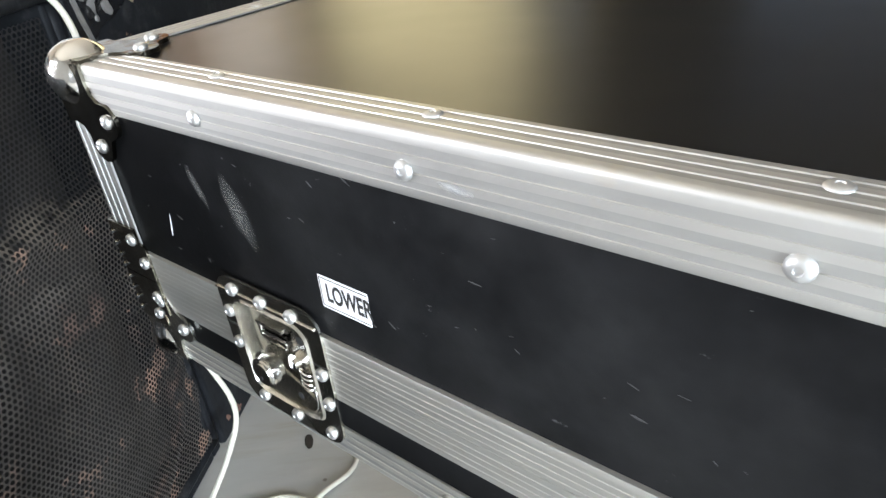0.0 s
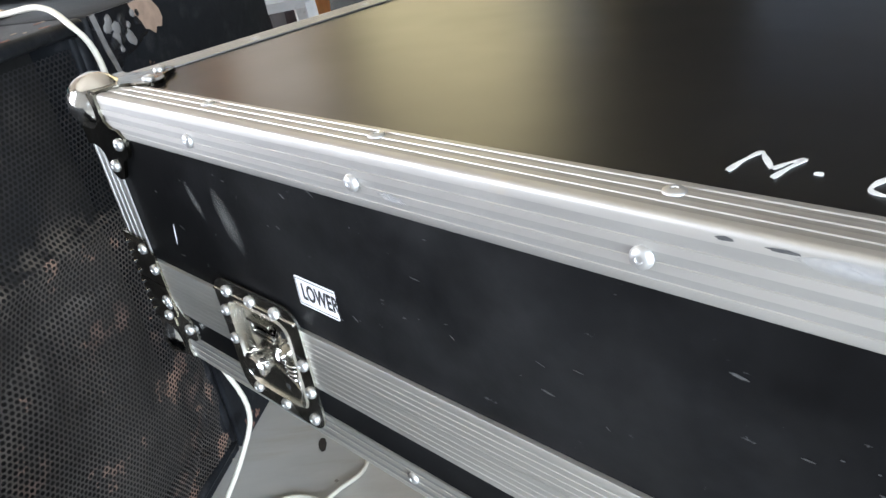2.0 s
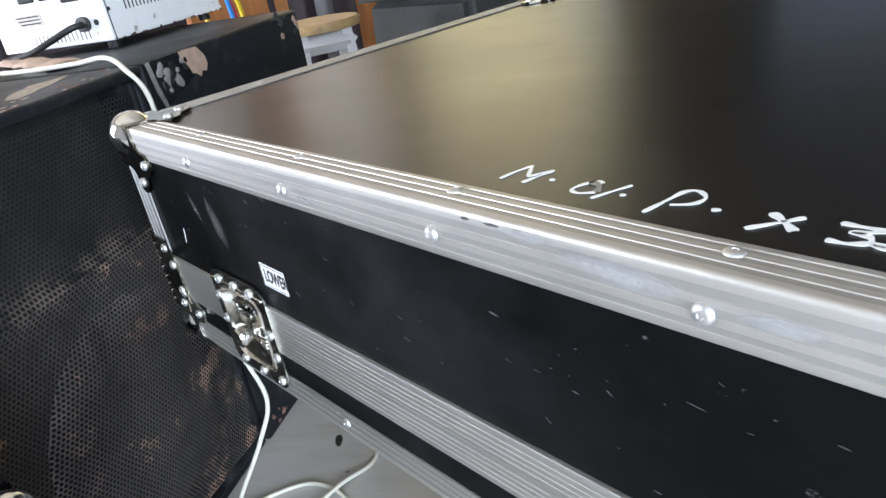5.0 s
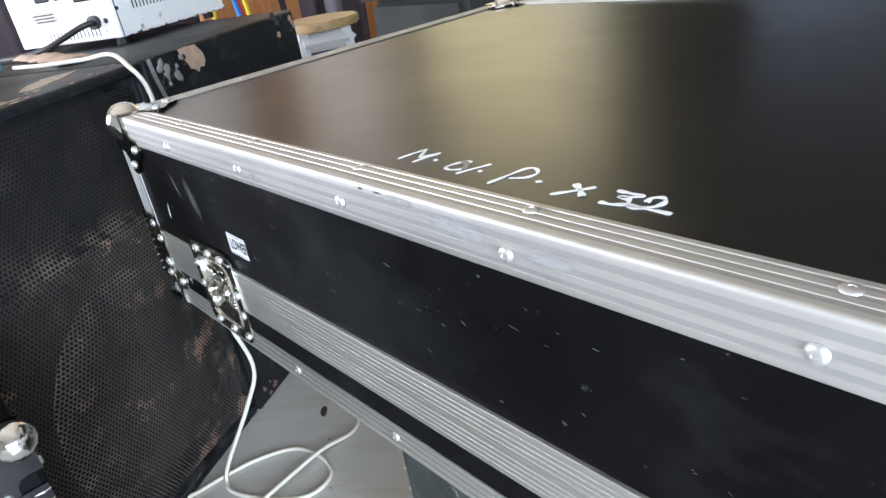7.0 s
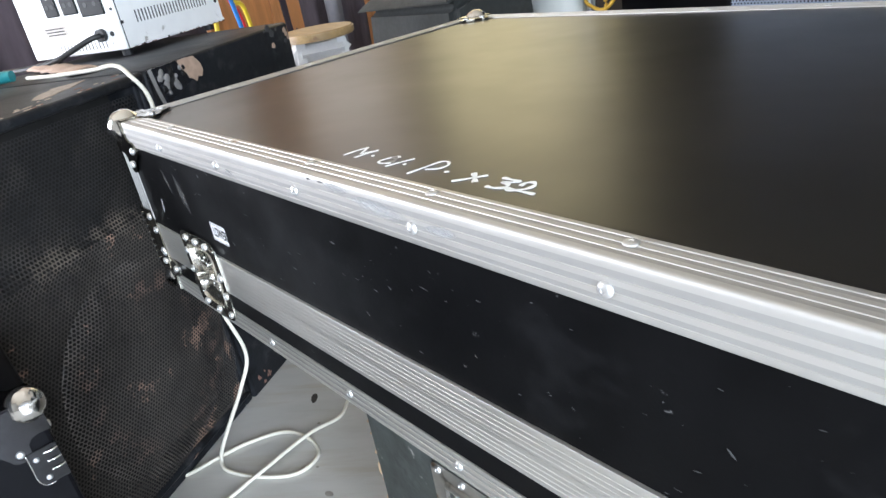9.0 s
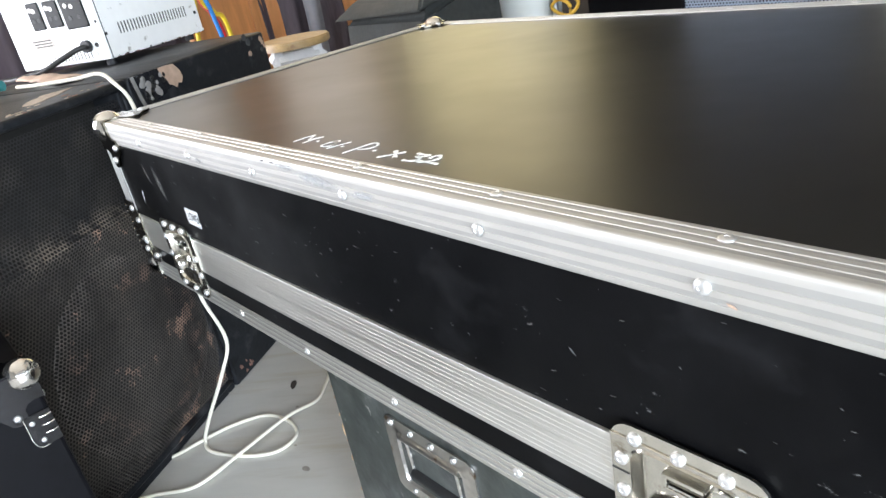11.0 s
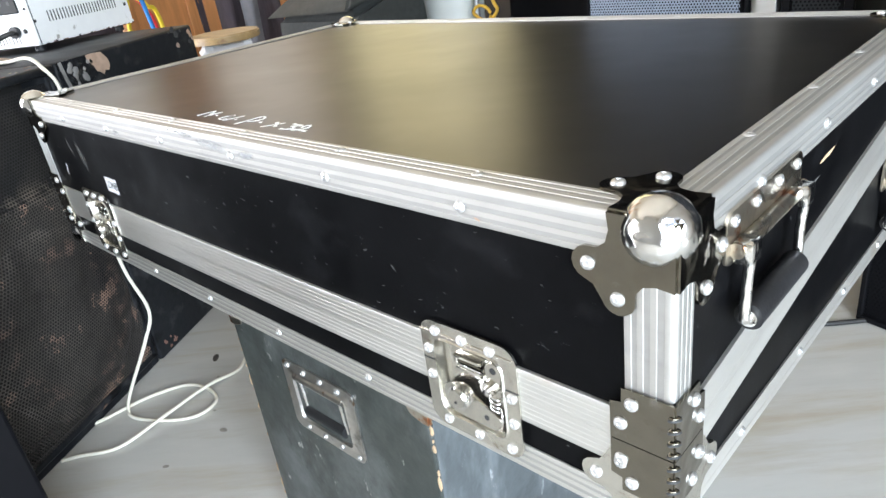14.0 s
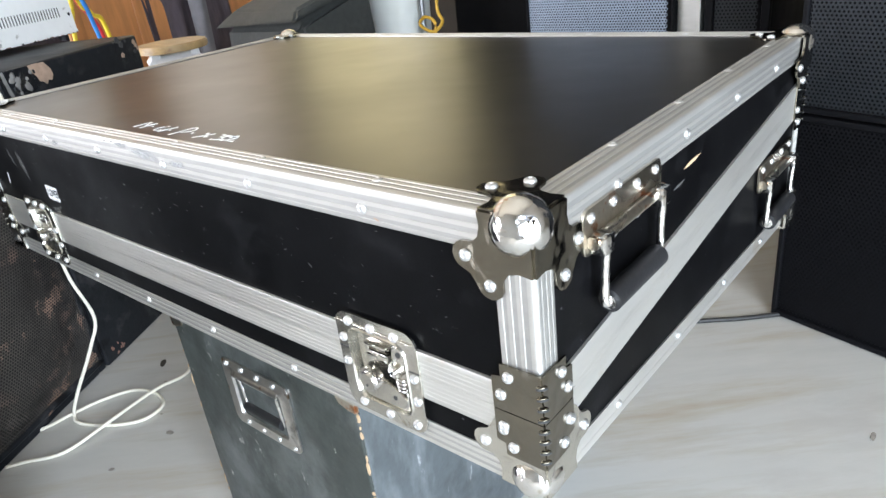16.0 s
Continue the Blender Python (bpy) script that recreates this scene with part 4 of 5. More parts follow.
part("box_body", box(TX0, TX1, TY0, TY1, 0, TZ, 0.004), TRUNK, trunk)
# Thin added sheet that paints the box's right face as lit.
part("side_board", box(TX1 + 0.0002, TX1 + 0.003, TY0 + 0.003, TY1 - 0.003, 0.0, TZ - 0.003, 0.001), TRUNK_LIT, trunk, "scratched box side, painted paler as if lit")
m = facing((0.552, TY0 - 0.0005, 0.358), (1, 0, 0), (0, 0, 1))
dish = part("handle_dish", ring_slab(rounded_rect(0.168, 0.128, 0.014), rounded_rect(0.128, 0.090, 0.010), 0.0025, -0.016), DISH, trunk, "recessed tarnished metal handle dish", smooth=True)
dish.matrix_local = m
# Dark sheet on the dish floor, which puts the recess's shade into colour.
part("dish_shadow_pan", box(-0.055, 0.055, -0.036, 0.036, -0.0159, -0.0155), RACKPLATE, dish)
for u in (-0.07, -0.03, 0.01, 0.05):
    rivet(Matrix.Translation((u, 0.055, 0.0025)), dish)
    rivet(Matrix.Translation((u + 0.02, -0.055, 0.0025)), dish, 0.8)
for u in (-0.045, 0.048):
    part("bail_arm", tube([(u, 0.036, 0.001), (u, 0.020, 0.000), (u, -0.016, -0.002), (u, -0.024, -0.003)], 0.0035, 8), CHROME, dish, smooth="all")
part("hinge_barrel", rod(bmesh.new(), (-0.058, 0.038, 0.001), (0.058, 0.038, 0.001), 0.006, 12), DISH, dish, smooth=True)
part("grip", rod(bmesh.new(), (-0.044, -0.022, -0.003), (0.046, -0.022, -0.003), 0.0105, 18), RUBBER, dish, "black rubber grip", smooth=True)
for cx, s in ((TX0, 1), (TX1, -1)):
    for o, da, dn in ((Vector((cx, TY0, TZ)), Vector((s, 0, 0)), Vector((0, -1, 0))), (Vector((cx, TY0, TZ)), Vector((0, 1, 0)), Vector((-s, 0, 0)))):
        pl = [(-0.001, 0.001), (0.045, 0.001), (0.045, -0.050), (0.030, -0.078), (0.012, -0.084), (-0.001, -0.084)]
        bm = hexa([o + da * a + UZ * b - dn * 0.001 for a, b in pl], [o + da * a + UZ * b + dn * 0.0025 for a, b in pl])
        part("corner_plate", bm, RUSTY, trunk, "stained steel corner plate")
rnd = random.Random(5)
chip_bm = bmesh.new()
bmesh.ops.create_icosphere(chip_bm, subdivisions=1, radius=1.0)
chip0 = None
for cx, n in ((TX0, 16), (TX1, 26)):
    for k in range(n):
        z = 0.43 * rnd.random()
        if chip0 is None:
            chip0 = part("paint_chip", chip_bm, WOODBARE, trunk)
        ob = chip0 if k == 0 and cx == TX0 else share(chip0, Matrix(), trunk)
        big = 1.0 if rnd.random() < 0.8 else 2.2
        ob.matrix_local = Matrix.Translation((cx + rnd.uniform(-0.0008, 0.0008), TY0 + 0.0015, z)) @ Matrix.Diagonal((0.0018 * big, 0.0018, (0.0015 + 0.005 * rnd.random()) * big, 1))

# ---- the worn speaker cabinets beside the case ----
O = Vector((-0.257, -0.126, 0))
FU, FN = Vector((-0.5, 0.866, 0)), Vector((0.866, 0.5, 0))
CAB = Matrix((FU, -FN, UZ)).transposed().to_4x4()
CAB.translation = O      # x along the face, y into the cabinet, z up
S_JOIN, S_END, CZ = 0.365, 0.935, 0.812

sub = thing("speaker_cabinet", CAB, "battered black subwoofer cabinet with a rusty dented perforated grille", "loudspeaker", group="worn speaker cabinets")
part("cabinet_top", box(-0.75, S_JOIN - 0.003, -0.006, 0.70, CZ - 0.020, CZ, 0.008, 3), CABINET, sub, "black board worn to bare tan wood", smooth=True)
part("cabinet_back", box(-0.74, S_JOIN - 0.006, 0.66, 0.69, 0.0, CZ - 0.021), CABINET, sub)
part("cabinet_side", box(S_JOIN - 0.030, S_JOIN - 0.003, 0.004, 0.659, 0.0, CZ - 0.021, 0.004), CABINET, sub)
part("cabinet_side", box(-0.75, -0.72, 0.004, 0.659, 0.0, CZ - 0.021, 0.004), CABINET, sub)
part("plinth", box(-0.719, S_JOIN - 0.031, 0.004, 0.655, 0.0, 0.03, 0.004), CABINET, sub)
part("baffle", box(-0.719, S_JOIN - 0.031, 0.075, 0.095, 0.031, CZ - 0.021), FOAM, sub, "dark foam behind the grille")


def dent(x, z):
    """The grille's depth: a recessed upper part, a crease, a round swelling below."""
    crease = 0.563 - 0.05 * (x + 0.07)
    t = max(0.0, min(1.0, (z - crease) / 0.05))
    y = 0.010 * t
    y += -0.010 * math.exp(-((z - crease) / 0.018) ** 2)
    d2 = ((x - 0.13) / 0.215) ** 2 + ((z - 0.27) / 0.225) ** 2
    y += -0.024 * max(0.0, 1 - d2) ** 0.7
    y += 0.006 * noise.noise(Vector((x * 6, z * 6, 1.7))) + 0.003 * noise.noise(Vector((x * 18, z * 18, 4.1)))
    return 0.004 + y


PITCH = 0.0078
ROW = PITCH * 0.866
part("grille", perforated(1.075, 79.5 * ROW, PITCH, 0.0029, dent, -0.715, 0.030), GRILL, sub, "dusty dented black perforated steel, rusting")
part("grille", perforated(1.075, 32.5 * ROW, PITCH, 0.0029, dent, -0.715 + 0.5 * PITCH, 0.030 + 79 * ROW), GRILL_U, sub, "darker black perforated steel with rust spots")
rim = [(-0.72, 0.028), (S_JOIN - 0.012, 0.028), (S_JOIN - 0.012, CZ - 0.024), (-0.72, CZ - 0.024)]
for (a, b), (c, d) in zip(rim[:2], rim[1:3]):
    part("grille_rim", tube([(a, 0.008, b), ((a + c) / 2, 0.009, (b + d) / 2), (c, 0.008, d)], 0.011, 8, flat=0.9), CABINET, sub, smooth="all")
wp = [(0.170, 0.100), (0.176, 0.078), (0.205, 0.082), (0.222, 0.092), (0.262, 0.100), (0.300, 0.120), (0.337, 0.138), (0.305, 0.146), (0.270, 0.160), (0.252, 0.146), (0.222, 0.138), (0.196, 0.122)]
part("worn_patch", slab(wp, 0.0012), WORN, sub, "bare wood where the paint has worn off").matrix_local = Matrix.Translation((0, -0.02, CZ))
rnd = random.Random(11)
for q in range(40):
    pts = [(rnd.uniform(0.5, 1) * math.cos(k * 0.8), rnd.uniform(0.5, 1) * math.sin(k * 0.8)) for k in range(8)]
    ob = part("paint_chip", slab(pts, 0.06), WORN if q % 3 else RUSTCHIP, sub)
    ob.matrix_local = Matrix.Translation((rnd.uniform(-0.3, 0.35), rnd.uniform(-0.002, 0.05), CZ - 0.0002)) @ Matrix.Diagonal((rnd.uniform(0.004, 0.012), rnd.uniform(0.002, 0.005), 0.02, 1))

mon = thing("speaker_cabinet", CAB, "black painted speaker cabinet with peeling corner and chipped edges", "loudspeaker", group="worn speaker cabinets")
part("cabinet_body", box(S_JOIN, S_END, -0.004, 0.52, 0.0, CZ, 0.008, 3), CABINET, mon, smooth=True)
ob = part("corner_plate", slab([(0.004, -0.085), (0.030, -0.092), (0.050, -0.070), (0.085, -0.064), (0.120, -0.052), (0.150, -0.038), (0.140, -0.001), (0.004, -0.001)], 0.003, 0.0008), TAR, mon, "torn glossy black corner covering", smooth=True)
ob.matrix_local = Matrix.Translation((S_JOIN, -0.0045, CZ)) @ Matrix.Rotation(radians(90), 4, "X")
rnd = random.Random(8)
for k in range(16):
    bm = bmesh.new()
    bmesh.ops.create_icosphere(bm, subdivisions=2, radius=1.0)
    for v in bm.verts:
        v.co *= 1 + 0.35 * noise.noise(v.co * 1.3 + Vector((k, 0, 0)))
    rr = 0.004 + 0.006 * rnd.random()
    ob = part("glue_blob", bm, GLUE if k % 3 else TAR, mon, smooth="all")
    ob.matrix_local = Matrix.Translation((S_JOIN + 0.03 + 0.085 * rnd.random(), -0.0075, CZ - 0.012 - 0.045 * rnd.random())) @ Matrix.Diagonal((rr, 0.0025, rr * 1.1, 1))
part("torn_strip", slab([(0.006, -0.002), (0.016, -0.001), (0.022, -0.040), (0.034, -0.088), (0.026, -0.090), (0.014, -0.050)], 0.0012), GLUE, mon).matrix_local = Matrix.Translation((S_JOIN, -0.0076, CZ)) @ Matrix.Rotation(radians(90), 4, "X")
tv, tf = [], []
for i in range(19):
    for j in range(5):
        u, v = i / 18, (j / 4 - 0.5)
        q = Vector((0.425 + 0.155 * u, 0.20 + 0.30 * u, 0)) + Vector((0.30, -0.155, 0)).normalized() * v * (0.062 + 0.012 * math.sin(i * 1.9))
        tv.append((q.x, q.y, CZ + 0.004 + 0.010 * (1 - 4 * v * v) * (0.6 + 0.4 * math.sin(i * 0.8)) + 0.003 * noise.noise(Vector((i * 0.6, j * 0.9, 2)))))
for i in range(18):
    for j in range(4):
        a = i * 5 + j
        tf.append((a, a + 5, a + 6, a + 1))
ob = part("torn_tape", (tv, tf), TAN, mon, "crumpled tan tape", smooth="all")
ob.modifiers.new("thickness", "SOLIDIFY").thickness = 0.003
part("torn_patch", slab([(0.098, -0.002), (0.118, -0.001), (0.152, -0.003), (0.161, -0.012), (0.170, -0.022), (0.173, -0.037), (0.164, -0.049), (0.151, -0.046), (0.144, -0.055), (0.133, -0.047), (0.122, -0.044), (0.116, -0.030), (0.104, -0.018)], 0.002), TAN, mon, "bare torn tan board").matrix_local = Matrix.Translation((S_JOIN, -0.0065, CZ)) @ Matrix.Rotation(radians(90), 4, "X")
for k in range(10):
    ob = part("rust_fleck", slab([(0, 0), (0.006, -0.004), (0.012, 0.002), (0.010, 0.018), (0.005, 0.026), (0.001, 0.012)], 0.001), RUSTCHIP, mon)
    ob.matrix_local = Matrix.Translation((S_JOIN + 0.02 + 0.10 * rnd.random(), -0.0042, 0.012 + 0.03 * rnd.random())) @ Matrix.Rotation(radians(90), 4, "X") @ Matrix.Rotation(radians(rnd.uniform(-30, 30)), 4, "Z") @ Matrix.Diagonal((0.3 + 0.5 * rnd.random(), 0.2 + 0.35 * rnd.random(), 1, 1))
for k in range(9):
    sx_ = S_END - 0.015 - 0.11 * rnd.random()
    z = CZ - 0.005 - 0.045 * rnd.random()
    ob = part("paint_chip", slab([(0, 0), (0.010, -0.003), (0.014, 0.004), (0.008, 0.010), (0.001, 0.007)], 0.001), TAN if k % 2 else SCUFF, mon)
    ob.matrix_local = Matrix.Translation((sx_, -0.0042, z)) @ Matrix.Rotation(radians(90), 4, "X") @ Matrix.Scale(0.6 + rnd.random(), 4)

# ---- white voltage stabiliser on the cabinet ----
DEV = CAB @ Matrix.Translation((0.63, 0.262, CZ + 0.016))
dev = thing("voltage_stabiliser", DEV, "white enamelled steel power unit with vents and sockets", "power unit")
part("housing", box(0.0, 0.41, 0.0, 0.30, 0.0, 0.24, 0.004), WHITE, dev)
part("cover_seam", box(0.0065, 0.0085, -0.0012, 0.001, 0.002, 0.238), GREY_PLASTIC, dev)
part("cover_lip", box(0.010, 0.4085, -0.0022, 0.0008, 0.0015, 0.0105, 0.0008), WHITE, dev)
rnd = random.Random(14)
for k in range(22):
    x = 0.012 + 0.39 * rnd.random()
    part("paint_chip", box(x, x + 0.003 + 0.012 * rnd.random(), -0.0026, -0.0018, 0.0005, 0.0025 + 0.004 * rnd.random() ** 2), GREY_PLASTIC if k % 3 else RUSTCHIP, dev)
for x, y in ((0.03, 0.03), (0.37, 0.03), (0.03, 0.27), (0.37, 0.27)):
    part("rubber_foot", rod(bmesh.new(), (x, y, -0.016), (x, y, 0.0), 0.014, 14), RUBBER, dev)
vent = part("vent_slot", box(-0.0018, 0.0018, -0.0006, 0.0010, -0.014, 0.014), PRINT, dev)
vent.matrix_local = Matrix.Translation((0.065, 0, 0.068))
for k in range(1, 24):
    share(vent, Matrix.Translation((0.065 + 0.0122 * k, 0, 0.068)), dev)
for k in range(14):
    share(vent, Matrix.Translation((0, 0.057 + 0.0112 * k, 0.019)) @ Matrix.Rotation(radians(-90), 4, "Z") @ Matrix.Scale(0.7, 4), dev)
for y0, z0, w_, h_ in ((0.027, 0.086, 0.072, 0.076), (0.107, 0.096, 0.047, 0.066), (0.167, 0.096, 0.042, 0.068)):
    sk = part("socket", box(-0.004, 0.001, y0, y0 + w_, z0, z0 + h_, 0.003), GREY_PLASTIC, dev, "dark grey mains socket")
    for dy, dz in ((0.3, 0.35), (0.7, 0.35), (0.5, 0.7), (0.75, 0.75)):
        part("socket_hole", rod(bmesh.new(), (-0.0046, y0 + w_ * dy, z0 + h_ * dz), (-0.003, y0 + w_ * dy, z0 + h_ * dz), 0.006, 10), ALU_DULL if dz > 0.5 else PRINT, sk)
plate = part("rating_plate", box(-0.0015, 0.001, 0.165, 0.24, 0.050, 0.074), PLATE_PRINT, dev, "small worn beige rating plate")
for k in range(3):
    part("text_bar", box(-0.0019, -0.001, 0.170, 0.225 + 0.003 * k, 0.054 + 0.007 * k, 0.0565 + 0.007 * k), GREY_PLASTIC, plate)
part("cable_gland", rod(bmesh.new(), (-0.012, 0.059, 0.040), (0.001, 0.059, 0.040), 0.015, 16), RUBBER, dev, smooth=True)
part("power_cord", tube([(-0.008, 0.059, 0.040), (-0.03, 0.075, 0.036), (-0.05, 0.12, 0.018), (-0.065, 0.17, 0.001), (-0.07, 0.26, -0.008), (-0.07, 0.34, -0.009)], 0.0065, 8), CABLE_K, dev, "black mains cord", smooth="all")
for p0, p1, r in (((0.012, -0.002, 0.062), (0.012, 0.001, 0.062), 0.004), ((0.39, -0.002, 0.058), (0.39, 0.001, 0.058), 0.005), ((-0.002, 0.029, 0.040), (0.001, 0.029, 0.040), 0.006), ((-0.002, 0.008, 0.095), (0.001, 0.008, 0.095), 0.004)):
    part("screw_hole", rod(bmesh.new(), p0, p1, r, 10), PRINT, dev)

# coloured wires behind the unit, running down onto the cabinet
for nm, mt, pts in (("blue_wire", CABLE_B, [(1.46, 0.56, 1.5), (1.49, 0.56, 1.0), (1.53, 0.56, 0.84), (1.56, 0.56, 0.6), (1.55, 0.56, 0.01)]),
                    ("yellow_wire", CABLE_Y, [(1.44, 0.58, 1.5), (1.50, 0.58, 0.95), (1.57, 0.58, 0.85), (1.64, 0.58, 0.74), (1.66, 0.58, 0.01)]),
                    ("yellow_wire", CABLE_Y, [(1.50, 0.60, 1.5), (1.50, 0.60, 0.95), (1.46, 0.60, 0.80), (1.44, 0.60, 0.6), (1.45, 0.60, 0.01)]),
                    ("red_wire", CABLE_R, [(1.50, 0.62, 1.5), (1.55, 0.62, 0.95), (1.61, 0.62, 0.84), (1.66, 0.62, 0.7), (1.70, 0.62, 0.01)])):
    ob = part(nm, tube([CAB @ Vector(p) for p in pts], 0.0085, 8), mt, None, smooth="all")
    tagged(ob, nm.split("_")[0] + " insulated wire hanging down behind the cabinet", "wire", group="coloured wires")

# white cable: over the cabinet, down behind the case, looped on the floor
wc = part("white_cable", tube([(-0.76, 0.05, CZ + 0.008), (-0.63, 0.075, CZ + 0.012), (-0.54, 0.128, CZ + 0.014), (-0.46, 0.150, CZ + 0.020), (-0.395, 0.153, CZ + 0.002), (-0.375, 0.168, 0.76),
                               (-0.345, 0.150, 0.62), (-0.30, 0.135, 0.46), (-0.290, 0.136, 0.342), (-0.237, 0.139, 0.250), (-0.229, 0.105, 0.186), (-0.268, 0.050, 0.070), (-0.285, 0.030, 0.014), (-0.246, 0.024, 0.005),
                               (-0.168, 0.063, 0.005), (-0.113, 0.120, 0.005), (-0.124, 0.179, 0.005), (-0.187, 0.194, 0.005), (-0.254, 0.170, 0.005), (-0.291, 0.098, 0.005), (-0.303, 0.029, 0.005), (-0.306, -0.019, 0.005), (-0.312, -0.05, 0.005)], 0.0042, 8, 6), CABLE_W, None, smooth="all")
tagged(wc, "thin white cable hanging down and looped on the floor", "cable")
wc = part("white_cable", tube([(-0.24, -0.15, 0.005), (-0.218, -0.115, 0.005), (-0.168, -0.046, 0.005), (-0.173, 0.066, 0.012), (-0.193, 0.198, 0.012), (-0.192, 0.279, 0.005), (-0.223, 0.325, 0.005), (-0.29, 0.40, 0.005)], 0.0042, 8, 6), CABLE_W, None, smooth="all")
tagged(wc, "thin white cable lying across the floor", "cable")

# small stains on the floor
for x, y, a, b, r in ((-0.311, 0.285, 0.010, 0.022, 60), (-0.015, 0.134, 0.012, 0.008, 0), (-0.017, -0.009, 0.008, 0.006, 20), (-0.22, 0.24, 0.004, 0.004, 0), (1.28, 0.92, 0.006, 0.016, 10), (-0.10, 0.16, 0.004, 0.003, 0)):
    pts = [(a * math.cos(k * 0.7) * (0.85 + 0.15 * math.sin(k * 1.3)), b * math.sin(k * 0.7) * (0.85 + 0.15 * math.cos(k * 1.1))) for k in range(9)]
    ob = part("floor_stain", slab(pts, 0.0008), DIRT if b > 0.02 else DIRT_FAINT, floor)
    ob.matrix_local = Matrix.Translation((x, y, 0.0001)) @ Matrix.Rotation(radians(r), 4, "Z")

# ---- black rack case with a ball corner in front of the cabinet ----
rack = thing("rack_case", Matrix(), "black rack case with a chromed ball corner", "flight case")
part("rack_body", box(-0.12, 0.126, -0.80, -0.2355, 0, 0.548, 0.006), RACKPAINT, rack)
b2 = part("ball_corner", ball(Vector((0.116, -0.2455, 0.540)), 0.0225), CHROME, rack, "chromed steel ball", smooth="all")
for o, da, db, dn in ((Vector((0.126, -0.2355, 0.548)), -UY, -UZ, UX), (Vector((0.126, -0.2355, 0.548)), -UX, -UZ, UY), (Vector((0.126, -0.2355, 0.548)), -UX, -UY, UZ)):
    pl = lobed_plate()
    part("corner_plate", hexa([o + da * a + db * b - dn * 0.001 for a, b in pl], [o + da * a + db * b + dn * 0.0022 for a, b in pl]), RACKPLATE, b2, smooth=True)
    for a, b in ((0.060, 0.0385), (0.0385, 0.060)):
        r, u = da, db
        if r.cross(u).dot(dn) < 0:
            r, u = u, r
        rivet(facing(o + da * a + db * b + dn * 0.0022, r, u), b2)

br = part("louvred_bracket", slab([(0, 0), (0.034, 0.0), (0.034, -0.052), (0.006, -0.052), (0, -0.040)], 0.003, 0.0008), RACKPLATE, rack, "slotted dark steel bracket")
br.matrix_local = facing((0.1262, -0.2705, 0.484), (0, 1, 0), (0, 0, 1))
part("bracket_edge", tube([(0.0, -0.001, 0.003), (0.0, -0.020, 0.003), (0.0, -0.040, 0.003), (0.006, -0.051, 0.003), (0.016, -0.052, 0.003)], 0.0008, 6), CHROME, br, smooth="all")
for k in range(3):
    part("bracket_bar", tube([(0.018, -0.008 - 0.013 * k, 0.003), (0.026, -0.008 - 0.013 * k, 0.0045), (0.034, -0.008 - 0.013 * k, 0.003)], 0.0013, 6), CHROME, br, smooth="all")
for u, v in ((0.008, -0.012), (0.012, -0.042)):
    rivet(Matrix.Translation((u, v, 0.003)), br, 0.7)
plug = part("teal_plug", rod(bmesh.new(), (-0.860, -0.030, CZ + 0.016), (-0.800, 0.030, CZ + 0.016), 0.016, 16, 0.012), TEAL, None, smooth=True)
tagged(plug, "teal plastic cable plug on the cabinet top", "plug")

# ---- stool behind the cabinets ----
stool = thing("stool", Matrix.Translation((-1.19, 1.05, 0)), "round wooden stool with white painted legs", "stool")
bm = rod(bmesh.new(), (0, 0, 0.692), (0, 0, 0.720), 0.135, 40)
bmesh.ops.bevel(bm, geom=[e for e in bm.edges if abs(e.verts[0].co.z - e.verts[1].co.z) < 1e-5 and len(e.link_faces) == 2], offset=0.005, segments=2, affect="EDGES")
part("seat", bm, STOOLWOOD, stool, "worn varnished wooden seat", smooth=True)
for a in (20, 110, 200, 290):
    c, s = math.cos(radians(a)), math.sin(radians(a))
    bm = rod(bmesh.new(), (0.10 * c, 0.10 * s, 0.692), (0.17 * c, 0.17 * s, 0.0), 0.022, 4, 0.019)
    part("leg", bm, STOOLPAINT, stool)
    c2, s2 = math.cos(radians(a + 90)), math.sin(radians(a + 90))
    bm = rod(bmesh.new(), (0.105 * c, 0.105 * s, 0.655), (0.105 * c2, 0.105 * s2, 0.655), 0.030, 4)
    part("apron", bm, STOOLPAINT, stool)

# ---- wooden panels and hanging cloth along the far wall ----
for y0, y1, h_, lab in ((1.42, 1.93, SCREEN_H, "tall orange varnished wooden door panel"), (1.95, 2.48, 1.34, "orange varnished wooden panel behind hanging cloth"),
                        (2.50, 2.86, 1.34, "orange varnished wooden panel half hidden by cloth")):
    p = thing("wooden_screen", Matrix(), lab, "wooden screen", group="wooden screens")
    part("panel_board", box(SX + 0.002, SX + 0.03, y0, y1, 0.0, h_, 0.004), TIMBER, p)
    part("panel_stile", box(SX + 0.031, SX + 0.045, y0 + 0.005, y0 + 0.09, 0.0, h_, 0.004), TIMBER, p)
    part("panel_stile", box(SX + 0.031, SX + 0.045, y1 - 0.09, y1 - 0.005, 0.0, h_, 0.004), TIMBER, p)


def drape(name, y0, y1, z0, z1, mat, lab, x=SX + 0.07, seed=1):
    vs, fs = [], []
    n, q = max(24, int((y1 - y0) * 60)), 16
    for i in range(n + 1):
        for j in range(q + 1):
            y, z = y0 + (y1 - y0) * i / n, z0 + (z1 - z0) * j / q
            vs.append((x + 0.10 * noise.noise(Vector((y * 6, z * 0.8, seed))) + 0.04 * noise.noise(Vector((y * 15, z * 2.0, seed + 3))), y, z))
    for i in range(n):
        for j in range(q):
            a = i * (q + 1) + j
            fs.append((a, a + q + 1, a + q + 2, a + 1))
    ob = part(name, (vs, fs), mat, None, smooth="all")
    md = ob.modifiers.new("thickness", "SOLIDIFY")
    md.thickness = 0.004
    return tagged(ob, lab, "cloth")


